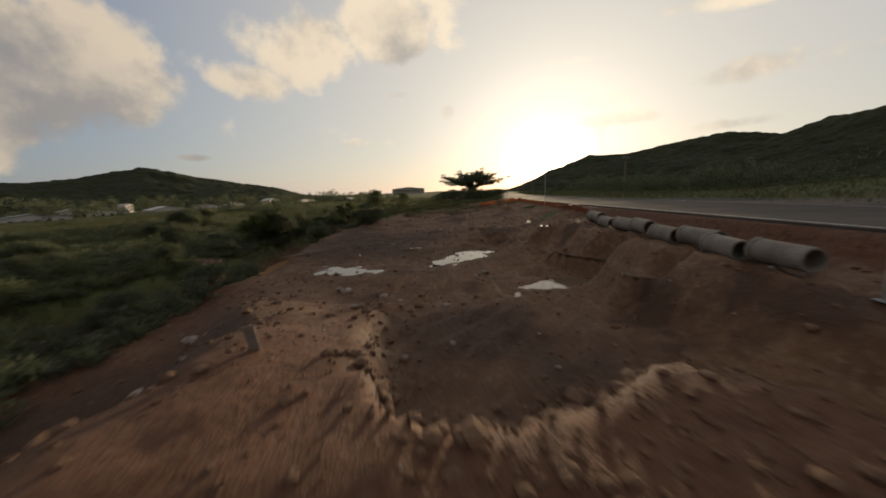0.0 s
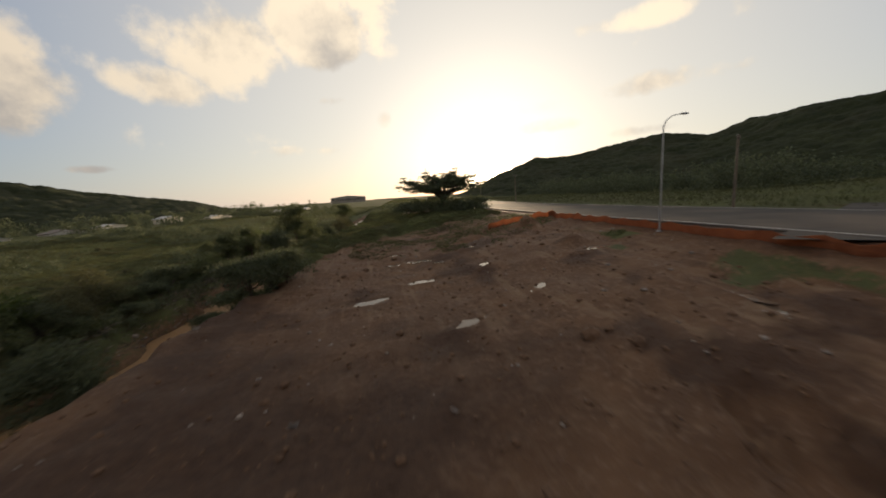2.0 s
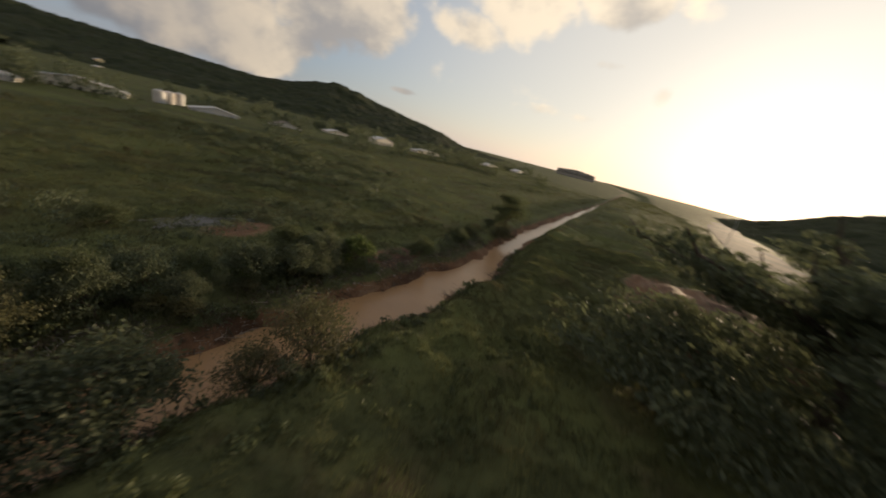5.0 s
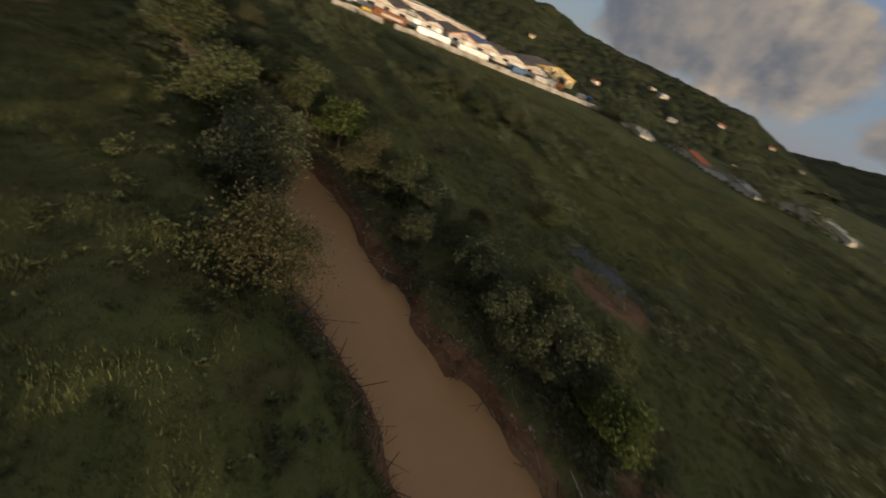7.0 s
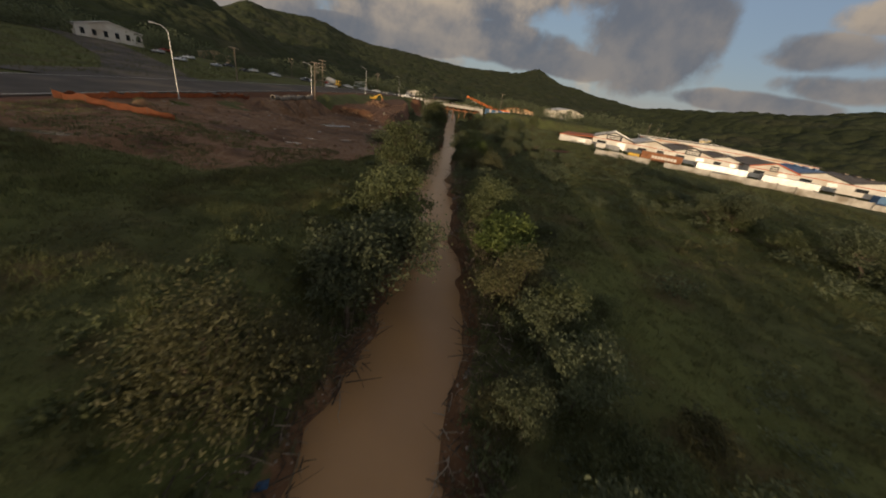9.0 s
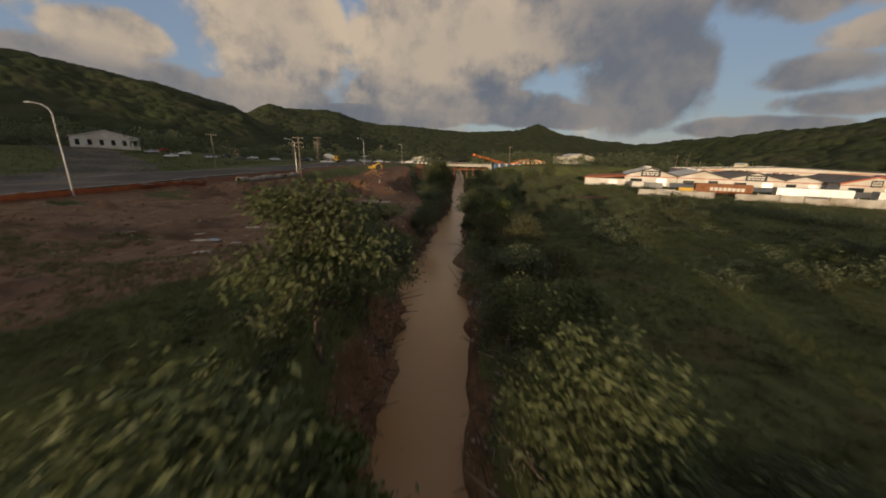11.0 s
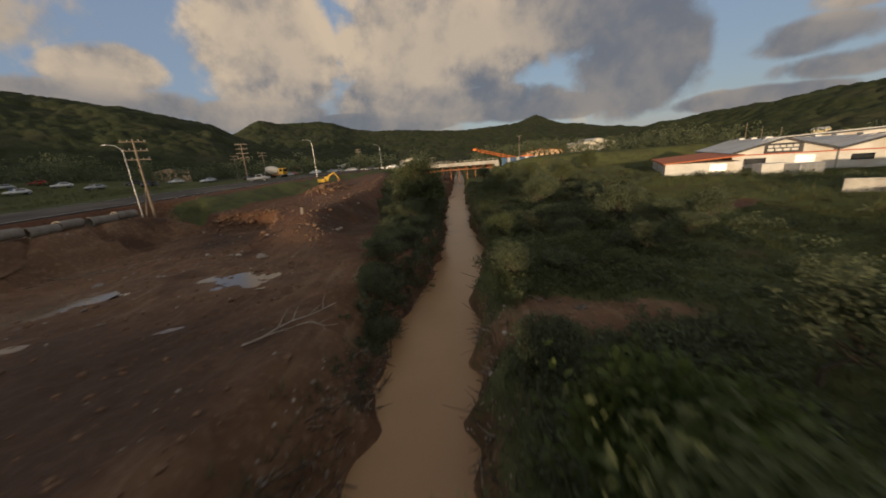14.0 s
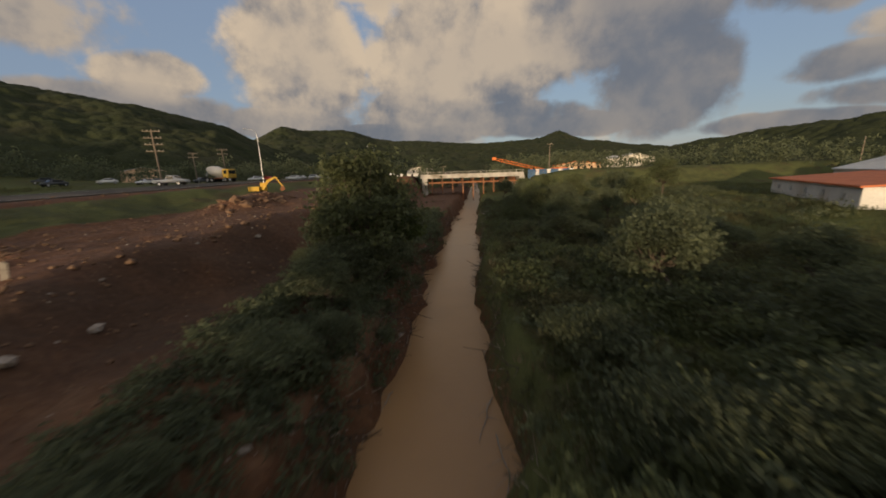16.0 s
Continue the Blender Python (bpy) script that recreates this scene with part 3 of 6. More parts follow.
def land(x, y):
    """Height of the bare land without puddles, and how bare and how red it is."""
    x, y = np.asarray(x, float), np.asarray(y, float)
    rx = river_x(y)
    off = x - rx
    # river side to the west: pasture
    gap = step(x, -99, -94.5) * (1 - step(x, -63.5, -59))
    west = 1.7 + step(-y, 88, 101) * 5.0 * (1 - gap) + 0.35 * ripple(x, y, 31, 3) + step(-x, 98, 112) * 1.6 + 0.16 * ripple(x, y, 3.1, 4) + 0.10 * ripple(x, y, 1.4, 5)
    # east: worked earth basin, plateau, road bank
    basin = np.interp(y, [-40, -20, -8, 5, 14, 20, 37, 52, 60, 110, 160], [2.5, 2.3, 2.1, 1.9, 1.95, 2.3, 3.0, 3.7, 4.1, 4.5, 5.0])
    basin = basin + 1.7 * step(x, -41, -25) * step(y, 0, 26)
    # the plateau ends in a steep broken face; beside it a worn ramp runs down to the basin
    edge = np.interp(x, [-44, -43, -42.5, -41.7, -40.8, -39.2, -37.5, -36, -34, -28, -22], [-11, -13.2, -14.5, -15.4, -15.6, -14.9, -14.3, -13.2, -14, -22, -40]) + 0.5 * ripple(x, y, 3.0, 8) + 0.25 * ripple(x, y, 0.9, 7)
    plateau = np.interp(y, [-70, -52, -36, 10], [6.6, 5.9, 4.5, 4.3])
    soft = step(-x + 0.5 * ripple(x, y, 2.5, 6), 43.0, 44.4)
    hard = step(edge - y, -1.5, 0.5)
    ramp = np.clip((np.interp(x, [-58, -50, -44], [9, 5, 2]) - y) / 19.0, 0, 1)
    p = hard * (1 - soft) + (0.5 * ramp + 0.5 * ramp * ramp * (3 - 2 * ramp)) * soft
    east = basin * (1 - p) + plateau * p
    # the made ground ends in a slope down to the bank
    lip = np.interp(y, [-120, -60, -40, -31, -22, -14, -8, 2.5, 10, 27, 37, 46, 57, 66, 90], [-47, -53, -52.4, -51.6, -50, -48.6, -48.4, -53, -56.8, -56.5, -54.5, -51, -49.3, -48, -46]) + 0.5 * ripple(x, y, 3, 9)
    fall = step(lip - x, 0.0, 5.5) * (1 - step(y, 2, 9))
    east = east * (1 - fall) + np.minimum(east, 1.3) * fall
    rz, rdx = road_z(y), road_x(y) - x
    wide = np.maximum(step(y, 14, 30), 1.8 * step(-y, 10, 24))
    low = step(-rdx, -9.5, -6.0) * np.clip(1 - wide, 0, 1) * step(y, -45, -25)
    east = east * (1 - low) + np.maximum(east, 5.4) * low
    bank = step(-rdx, -1.3 - 5.6 * wide, -0.4)
    east = east * (1 - bank) + (rz - 0.12) * bank
    east = east + 4.2 * step(x, 4, 70) * (1 - step(y, 20, 90))
    cross = step(-y, 92, 101) * (1 - gap)
    east = east * (1 - cross) + 7.6 * cross
    for hx, hy, hr, hh in ((-43.5, -42.0, 4.5, 1.3), (-43.0, -37.0, 3.5, 1.0), (-25.0, 52.5, 1.7, 1.1), (-26.3, 41.0, 1.4, 0.7), (-25.3, 19.6, 1.6, 0.8)):
        east = east + hh * np.exp(-((x - hx) ** 2 + (y - hy) ** 2) / hr ** 2 * 1.6) * (1 + 0.35 * ripple(x, y, 1.3, 35))
    grassy = step(y + 2.5 * ripple(x, y, 6, 11) + 1.2 * ripple(x, y, 2, 12) - np.interp(x, [-52, -49, -45, -40, -28], [47, 53, 60, 67, 72]) + 4.0 * ripple(x, y, 9, 13), -3.0, 3.0)
    rough_earth = 0.13 * ripple(x, y, 2.3, 21) + 0.10 * ripple(x, y, 0.9, 22) + 0.22 * ripple(x, y, 7, 23)
    lumps = 0.42 * ripple(x, y, 2.6, 24) + 0.25 * ripple(x, y, 1.2, 25) + 0.3 * ripple(x, y, 11, 26)
    on_road = step(-rdx, -2.5, -0.5)
    slope_rough = p * (1 - p) * 4 * (0.22 - 0.18 * soft) * ripple(x, y, 0.9, 27)
    rut = 0.10 * np.sin((x * 0.8 - y * 0.45 + 1.5 * ripple(x, y, 9, 28)) * 5.2) * step(ripple(x, y, 13, 29), -0.1, 0.4)
    east = east + (rough_earth * (1 - grassy) + lumps * grassy + slope_rough + rut * (1 - grassy)) * (1 - on_road)
    side = step(off, -1.0, 1.0)
    z = west * (1 - side) + east * side
    # the channel
    d = np.abs(off) + np.where(off < 0, 0.35 - 0.25 * step(y, 80, 90), -0.5 * step(y, 92, 99)) + 0.6 * ripple(x, y, 4.5, 31) + 0.5 * ripple(x, y, 1.5, 32)
    d = d + 1.0 * step(y, 114, 126)
    level = water_z(y)
    reach = np.where(off > 0, 4.3 + (np.clip(lip - rx - 0.3, 4.3, 8.0) - 4.3) * step(y, 1, 9) * (1 - step(y, 50, 58)) + 3.2 * step(y, 66, 80), 4.2)
    inner = 1.35 - 0.30 * level + 0.35 * step(-y, -4, 4)
    w = np.clip((d - inner) / (reach - inner), 0, 1)
    wall = 0.55 * w + 0.45 * w * w * (3 - 2 * w)
    wall = np.where(reach > 4.35, wall, w * w * (3 - 2 * w))
    z = (level - 0.9) * (1 - wall) + z * wall
    bare = np.where(off > 0, (1 - grassy) * (1 - step(lip - x, -0.3, 1.6) * (0.25 + 0.75 * step(y, 52, 58))) * (1 - step(-rdx, ROAD_WIDTH - 2, ROAD_WIDTH + 1)), 0)
    bare = np.maximum(bare, (0.60 + 0.25 * step(y, 45, 60)) * (1 - step(d, 2.6, 4.3)))
    bare = np.maximum(bare, np.exp(-(((x + 71.5) / 6.0) ** 2 + ((y - 19.2) / 2.6) ** 2)) * (1.0 + 0.6 * ripple(x, y, 2.5, 33)))
    bare = np.maximum(bare, np.exp(-(((x + 57.6) / 2.2) ** 2 + ((y - 109) / 6) ** 2)) * 1.1)
    bare = np.maximum(bare, np.exp(-(((x + 99) / 5.5) ** 2 + ((y + 4) / 2.5) ** 2)) * 1.2)
    bare = np.maximum(bare, np.exp(-(((x + 72) / 3.2) ** 2 + ((y - 100) / 5) ** 2)) * 0.9)
    bare = np.maximum(bare, np.exp(-(((x + 67) / 6) ** 2 + ((y + 92) / 22) ** 2)) * 1.1)
    # browner patch on the flat beside the spreading tree
    bare = np.maximum(bare, np.exp(-(((x + 26.5) / 9.0) ** 2 + ((y - 113) / 13.0) ** 2) ** 2) * (0.9 + 0.5 * ripple(x, y, 3.0, 36)))
    verge_grass = step(rdx, 2.2, 3.4) * (1 - step(rdx, 6.0, 9.0)) * step(y, 20, 26) * (1 - step(y, 44, 50)) * (off > 0)
    bare = bare * (1 - 0.75 * verge_grass * step(ripple(x, y, 2.5, 37), -0.3, 0.6))
    # damp basin soil; the pit is toned darker too
    damp_dark = np.exp(-(((x + 48) / 11.0) ** 2 + ((y - 24) / 13.0) ** 2)) + 1.2 * np.exp(-(((x + 38) / 6.5) ** 2 + ((y + 8) / 6.5) ** 2) ** 2) * (1 - step(-y, 13.5, 15.5))
    # the slope below the made ground is toned darker as well
    damp_dark = damp_dark + 0.95 * np.exp(-(((x + 53.5) / 4.8) ** 2 + ((y + 14) / 17.0) ** 2) ** 2)
    damp_dark = damp_dark * (0.75 + 0.6 * ripple(x, y, 5.0, 38) + 0.35 * ripple(x, y, 1.7, 39)) * (off > 0)
    verge = step(-rdx, -3.2, -1.4)
    red = np.clip(verge * (1 - step(y, 70, 95)), 0, 1) + 0.85 * np.clip(p * step(-y, 4, 12), 0, 1) + 0.9 * slope_red(p) + np.exp(-(((x + 99) / 6) ** 2 + ((y + 4) / 3) ** 2))
    bare = np.maximum(bare, verge * (1 - step(-rdx, ROAD_WIDTH, ROAD_WIDTH + 2.5)) * (off > 0) * (1 - step(y, 75, 100)))
    strip = step(rdx, 1.5, 3.0) * (1 - step(rdx, 8, 10)) * step(-y, 12, 20) * (off > 0)
    bare = bare * (1 - 0.8 * strip)
    return z, np.clip(bare, 0, 1), np.clip(red, 0, 1), np.clip(damp_dark, 0, 1)


def slope_red(p):
    return p * (1 - p) * 4 * 0.8


PUDDLE_LEVEL = [float(land(np.array([q[0]]), np.array([q[1]]))[0][0]) for q in PUDDLES]
for k, q in enumerate(PUDDLES):
    ring = [land(np.array([q[0] + q[2] * 0.7 * math.cos(a)]), np.array([q[1] + q[2] * 0.7 * math.sin(a)]))[0][0] for a in np.linspace(0, 6.2, 8)]
    PUDDLE_LEVEL[k] = float(min(PUDDLE_LEVEL[k], np.mean(ring))) - 0.03
PONDS = [(-76.0, 98.5, 4.6, 2.0, 75)]
POND_LEVEL = [1.15]


def height(x, y):
    z, bare, red, damp_dark = land(x, y)
    for (px, py, a, b, turn), level in zip(PUDDLES + PONDS, PUDDLE_LEVEL + POND_LEVEL):
        if np.min(np.abs(x - px) + np.abs(y - py)) > 4.2 * a:
            continue
        c, s = math.cos(radians(turn)), math.sin(radians(turn))
        u, v = ((x - px) * c + (y - py) * s) / a, (-(x - px) * s + (y - py) * c) / b
        q = np.sqrt(u * u + v * v) + 0.48 * ripple(x, y, 1.1, 41) + 0.36 * ripple(x, y, 0.42, 42)
        inside = 1 - step(q, 1.15, 2.5)
        dish = level - 0.10 + 0.10 * np.clip(q, 0, 1.6) ** 2
        z = z * (1 - inside) + dish * inside
    return z, bare, red, damp_dark


def ground_z(x, y):
    return float(height(np.array([x]), np.array([y]))[0][0])


def graded(core, out, first, growth=1.16):
    lo, hi = [], []
    s, v = first, core[0]
    while v > -out:
        v -= s
        s *= growth
        lo.append(v)
    s, v = first, core[-1]
    while v < out:
        v += s
        s *= growth
        hi.append(v)
    return np.array(lo[::-1] + list(core) + hi)


def build_ground():
    xs = graded(np.concatenate([np.arange(-132, -80, 1.3), np.arange(-80, -14, 0.45), np.arange(-14, 16, 1.5)]), 4300, 2.0)
    ys = graded(np.concatenate([np.arange(-110, -46, 1.3), np.arange(-46, 78, 0.45), np.arange(78, 150, 0.9)]), 4300, 1.6)
    X, Y = np.meshgrid(xs, ys)
    Z, B, R, D = height(X, Y)
    far = step(np.hypot(X + 55, Y - 40), 260, 600)
    Z = Z * (1 - far) + np.where(X > river_x(Y) + 30, 7.0, 3.0) * far
    nx, ny = len(xs), len(ys)
    me = bpy.data.meshes.new("ground")
    verts = np.stack([X, Y, Z], -1).reshape(-1, 3)
    idx = np.arange(nx * ny).reshape(ny, nx)
    quads = np.stack([idx[:-1, :-1], idx[:-1, 1:], idx[1:, 1:], idx[1:, :-1]], -1).reshape(-1, 4)
    me.vertices.add(len(verts))
    me.vertices.foreach_set("co", verts.ravel())
    me.loops.add(quads.size)
    me.loops.foreach_set("vertex_index", quads.ravel())
    me.polygons.add(len(quads))
    me.polygons.foreach_set("loop_start", np.arange(0, quads.size, 4))
    me.polygons.foreach_set("use_smooth", np.ones(len(quads), bool))
    me.update(calc_edges=True)
    for name, values in (("bare", B), ("red", R), ("damp_dark", D)):
        a = me.attributes.new(name, "FLOAT", "POINT")
        a.data.foreach_set("value", values.ravel().astype(np.float32))
    me.materials.append(M_GROUND)
    ob = new("ground", me)
    tagged(ob, "bare red-brown earthworks beside rough green pasture", "ground", kind="structure")


build_ground()


def strip(name, ys, left, right, z, mat, kind, label, category):
    verts, faces = [], []
    for k, y in enumerate(ys):
        a, b = left(y), right(y)
        for j in range(5):
            verts.append((a + (b - a) * j / 4, y, z(y)))
        if k:
            for j in range(4):
                o = (k - 1) * 5 + j
                faces.append((o, o + 1, o + 6, o + 5))
    ob = raw_mesh(name, verts, faces, mat, smooth=True)
    return tagged(ob, label, category, kind=kind)


strip("river", np.arange(-400, 901, 10.0), lambda y: float(river_x(y)) - 5.2, lambda y: float(river_x(y)) + 5.2, lambda y: float(water_z(y)),
      M_RIVER, "structure", "muddy brown river between overgrown banks", "river")


def puddle(x, y, a, b, turn, level, mat, name, label):
    """A level sheet of water whose outline follows the hollow."""
    c, t = math.cos(radians(turn)), math.sin(radians(turn))
    cell = max(0.07, b / 14)
    us, vs = np.arange(-1.5 * a, 1.5 * a, cell), np.arange(-1.7 * b, 1.7 * b, cell)
    U, V = np.meshgrid(us, vs)
    X, Y = x + U * c - V * t, y + U * t + V * c
    Z = height(X, Y)[0]
    wet = Z < level
    keep = wet[:-1, :-1] | wet[1:, :-1] | wet[:-1, 1:] | wet[1:, 1:]
    q = np.hypot(U / a, V / b)[:-1, :-1]
    keep &= q < 1.55
    idx = np.arange(X.size).reshape(X.shape)
    quads = np.stack([idx[:-1, :-1], idx[:-1, 1:], idx[1:, 1:], idx[1:, :-1]], -1)[keep]
    if not len(quads):
        return
    ids, inv = np.unique(quads, return_inverse=True)
    pts = np.stack([X.ravel()[ids] - x, Y.ravel()[ids] - y, np.zeros(len(ids))], -1)
    ob = raw_mesh(name, pts.tolist(), inv.reshape(-1, 4).tolist(), mat)
    ob.matrix_basis = pose(x, y, level)
    tagged(ob, label, "puddle", "puddles on the earthworks", "structure")


for q, level in zip(PUDDLES, PUDDLE_LEVEL):
    puddle(*q, level, M_PUDDLE, "puddle", "still brown puddle in a hollow of the earth")
for q, level in zip(PONDS, POND_LEVEL):
    puddle(*q, level, M_POND, "pond", "small dark pond in the pasture")


def build_road():
    ys = np.concatenate([np.arange(-600, -100, 20.0), np.arange(-100, 160, 3.0), np.arange(160, 900, 20.0)])
    verts, faces = [], []
    for k, y in enumerate(ys):
        x0, z = float(road_x(y)), float(road_z(y))
        for dx, dz in ((0, -0.30), (0, 0.0), (ROAD_WIDTH * 0.5, 0.10), (ROAD_WIDTH, 0.0), (ROAD_WIDTH, -0.30)):
            verts.append((x0 + dx, y, z + 0.03 + dz))
        if k:
            for j in range(4):
                o = (k - 1) * 5 + j
                faces.append((o, o + 1, o + 6, o + 5))
    tagged(raw_mesh("road", verts, faces, M_ASPHALT), "worn grey asphalt road on a low bank", "road", kind="structure")
    for off, name in ((0.5, "edge_line"), (ROAD_WIDTH - 0.6, "edge_line")):
        vs, fs = [], []
        for k, y in enumerate(np.arange(-100, 160, 3.0)):
            x0, z = float(road_x(y)), float(road_z(y)) + 0.036 + 0.10 * min(off, ROAD_WIDTH - off) / (ROAD_WIDTH * 0.5)
            vs += [(x0 + off, y, z), (x0 + off + 0.14, y, z)]
            if k:
                o = 2 * (k - 1)
                fs.append((o, o + 1, o + 3, o + 2))
        tagged(raw_mesh(name, vs, fs, M_PAINT), "faded white edge line on the asphalt", "road marking", kind="structure")


build_road()


def build_side_road():
    """A broad side road that leaves the main road and climbs away."""
    line = [Vector((-8, 34, 0)), Vector((2, 8, 0)), Vector((20, -16, 0)), Vector((45, -38, 0)), Vector((80, -66, 0)), Vector((130, -105, 0))]
    pts = []
    for a, b in zip(line, line[1:]):
        pts += [a.lerp(b, k / 8) for k in range(8)]
    verts, faces = [], []
    for k, p in enumerate(pts):
        d = (pts[min(k + 1, len(pts) - 1)] - pts[max(k - 1, 0)]).normalized()
        n = Vector((d.y, -d.x, 0))
        w = 8.0 + 7.0 * max(0, 1 - k / 10) ** 1.5
        for j in range(9):
            q = p + n * (w * (j / 4 - 1))
            verts.append((q.x, q.y, max(ground_z(q.x, q.y), float(road_z(q.y)) - 0.2) + 0.16))
        if k:
            for j in range(8):
                o = (k - 1) * 9 + j
                faces.append((o, o + 1, o + 10, o + 9))
    tagged(raw_mesh("side_road", verts, faces, M_ASPHALT), "worn grey asphalt side road", "road", kind="structure")


build_side_road()

# ---- hills round the valley: azimuth to the left of +y, skyline angle in degrees ----
SKYLINE_AZ = [-180, -173, -170, -167, -163, -158.8, -153.7, -148, -143, -137, -132, -110, -80, -62, -58, -54, -49, -44, -35, -31, -24.7, -21, -17, -13, 12, 17, 20, 23, 28, 31.5, 34.5, 37, 40.5, 43, 46, 50, 58, 72, 82, 92, 101, 107, 112.5, 118, 124, 130, 136, 142, 147, 152, 157, 159, 161, 163, 166, 172, 180]
SKYLINE_EL = [4.2, 4.3, 4.6, 5.6, 5.7, 6.3, 6.7, 7.9, 9.1, 9.7, 9.9, 9.6, 8.4, 7.5, 7.0, 6.1, 6.2, 5.7, 5.2, 5.2, 3.2, 2.2, 1.2, .2, .1, .4, .7, 1.5, 2.3, 3.0, 3.5, 4.2, 4.4, 3.8, 3.1, 2.5, 2.7, 3.0, 3.8, 4.3, 4.6, 5.0, 6.2, 5.7, 5.0, 4.6, 4.1, 3.5, 3.5, 3.0, 3.7, 4.3, 4.9, 4.3, 4.0, 3.8, 4.2]


def crowns(x, y, size, seed):
    """A closed canopy: the tops of round tree crowns of about that width, with dark gaps between."""
    u, v = x / size, y / size
    i, j = np.floor(u), np.floor(v)
    top = np.zeros_like(x)
    for di in (-1, 0, 1):
        for dj in (-1, 0, 1):
            a, b = i + di, j + dj
            cx, cy = a + 0.1 + 0.8 * lattice(a, b, seed), b + 0.1 + 0.8 * lattice(a, b, seed + 1)
            big = 0.55 + 0.5 * lattice(a, b, seed + 2)
            q = 1 - ((u - cx) ** 2 + (v - cy) ** 2) / big ** 2
            top = np.maximum(top, np.sqrt(np.clip(q, 0, 1)) * big)
    return top * size


def build_hill(name, az0, az1, near, far, rows, step_az, crown, label):
    """A wooded ridge: a fan of slopes that rises to the skyline under a canopy of crowns."""
    az = np.arange(az0, az1 + step_az, step_az)
    t = np.concatenate([np.linspace(0, 1.04, rows), np.linspace(1.07, 1.25, 5)])
    A, T = np.meshgrid(np.radians(az), t)
    lift = np.interp((np.degrees(A) + 180) % 360 - 180, SKYLINE_AZ, SKYLINE_EL)
    fade = np.clip(np.minimum(np.degrees(A) - az0, az1 - np.degrees(A)) / 12.0, 0, 1)
    R = near + (far - near) * T
    X, Y = -55 - R * np.sin(A), 40 + R * np.cos(A)
    crest = np.tan(np.radians(lift)) * far + 2.0
    shape = np.where(T < 1, np.sin(np.clip(T, 0, 1) * math.pi / 2) ** 1.5, 1 - ((T - 1) / 0.25) ** 2 * 0.5)
    mid = np.sin(np.clip(T, 0, 1) * math.pi)
    folds = 1 + (0.16 * ripple(X, Y, far * 0.16, 51) + 0.08 * ripple(X, Y, far * 0.05, 52)) * mid
    canopy = 0.48 * crowns(X, Y, crown, 53) + 0.32 * crowns(X, Y, crown * 0.45, 57) + 0.9 * ripple(X, Y, crown * 3, 54) - 0.36 * crown
    Z = (crest * shape * folds) * (0.25 + 0.75 * fade) + canopy * np.clip(T * 8, 0, 1)
    Z = np.where(T <= 0, -3.0, Z)
    ny, nx = X.shape
    idx = np.arange(nx * ny).reshape(ny, nx)
    quads = np.stack([idx[:-1, :-1], idx[:-1, 1:], idx[1:, 1:], idx[1:, :-1]], -1).reshape(-1, 4)
    tagged(array_mesh(name, np.stack([X, Y, Z], -1).reshape(-1, 3), quads, M_HILL, True), label, "hill", kind="structure")


build_hill("hill", 12, 84, 430, 1000, 110, 0.16, 13, "dark wooded hill across the valley")
build_hill("hill", 70, 156, 175, 520, 190, 0.19, 7.5, "steep wooded hillside behind the warehouses")
build_hill("hill", 140, 215, 500, 2600, 170, 0.15, 26, "hazy green mountains at the head of the valley")
build_hill("hill", 196, 262, 210, 640, 190, 0.19, 8, "dark forested slope beyond the road")
build_hill("hill", 256, 347, 150, 560, 190, 0.19, 7.5, "dark forested slope beyond the road")


# ---- plants ----
rng = np.random.default_rng(7)


def leaf_cloud(centres, radii, count, size, flat=0.75, rnd=rng):
    """Leaves as small folded diamonds, gathered on the outer shells of clumps."""
    centres, radii = np.array(centres, float), np.array(radii, float)
    share = radii ** 2 / (radii ** 2).sum()
    pick = rnd.choice(len(centres), count, p=share)
    d = rnd.normal(size=(count, 3))
    d /= np.linalg.norm(d, axis=1)[:, None]
    shape = rnd.uniform(0.65, 1.4, (len(centres), 3))
    shape[:, 2] = rnd.uniform(0.6, 1.15, len(centres))
    lobe = 1 + 0.30 * np.sin(d[:, 0] * 7 + pick) * np.cos(d[:, 1] * 6 + 2 * pick) + 0.25 * np.sin(d[:, 2] * 9 + 3 * pick)
    r = radii[pick] * (0.40 + 0.65 * rnd.random(count) ** 0.7) * lobe
    r = r * np.where(rnd.random(count) < 0.07, rnd.uniform(1.1, 1.55, count), 1.0)
    p = centres[pick] + d * r[:, None] * shape[pick] * np.array([1, 1, flat])
    axis = rnd.normal(size=(count, 3)) * 0.8 + d * 0.5 + np.array([0, 0, -0.25])
    axis /= np.linalg.norm(axis, axis=1)[:, None]
    side = np.cross(axis, rnd.normal(size=(count, 3)))
    side /= np.linalg.norm(side, axis=1)[:, None]
    up = np.cross(axis, side)
    s = size * (0.6 + 0.8 * rnd.random(count))[:, None]
    a, b = p - axis * s, p + axis * s
    c, e = p + side * s * 0.45 + up * s * 0.14, p - side * s * 0.45 + up * s * 0.14
    verts = np.stack([a, c, b, e], 1).reshape(-1, 3)
    k = np.arange(count) * 4
    faces = np.concatenate([np.stack([k, k + 1, k + 2], -1), np.stack([k, k + 2, k + 3], -1)])
    return verts, faces


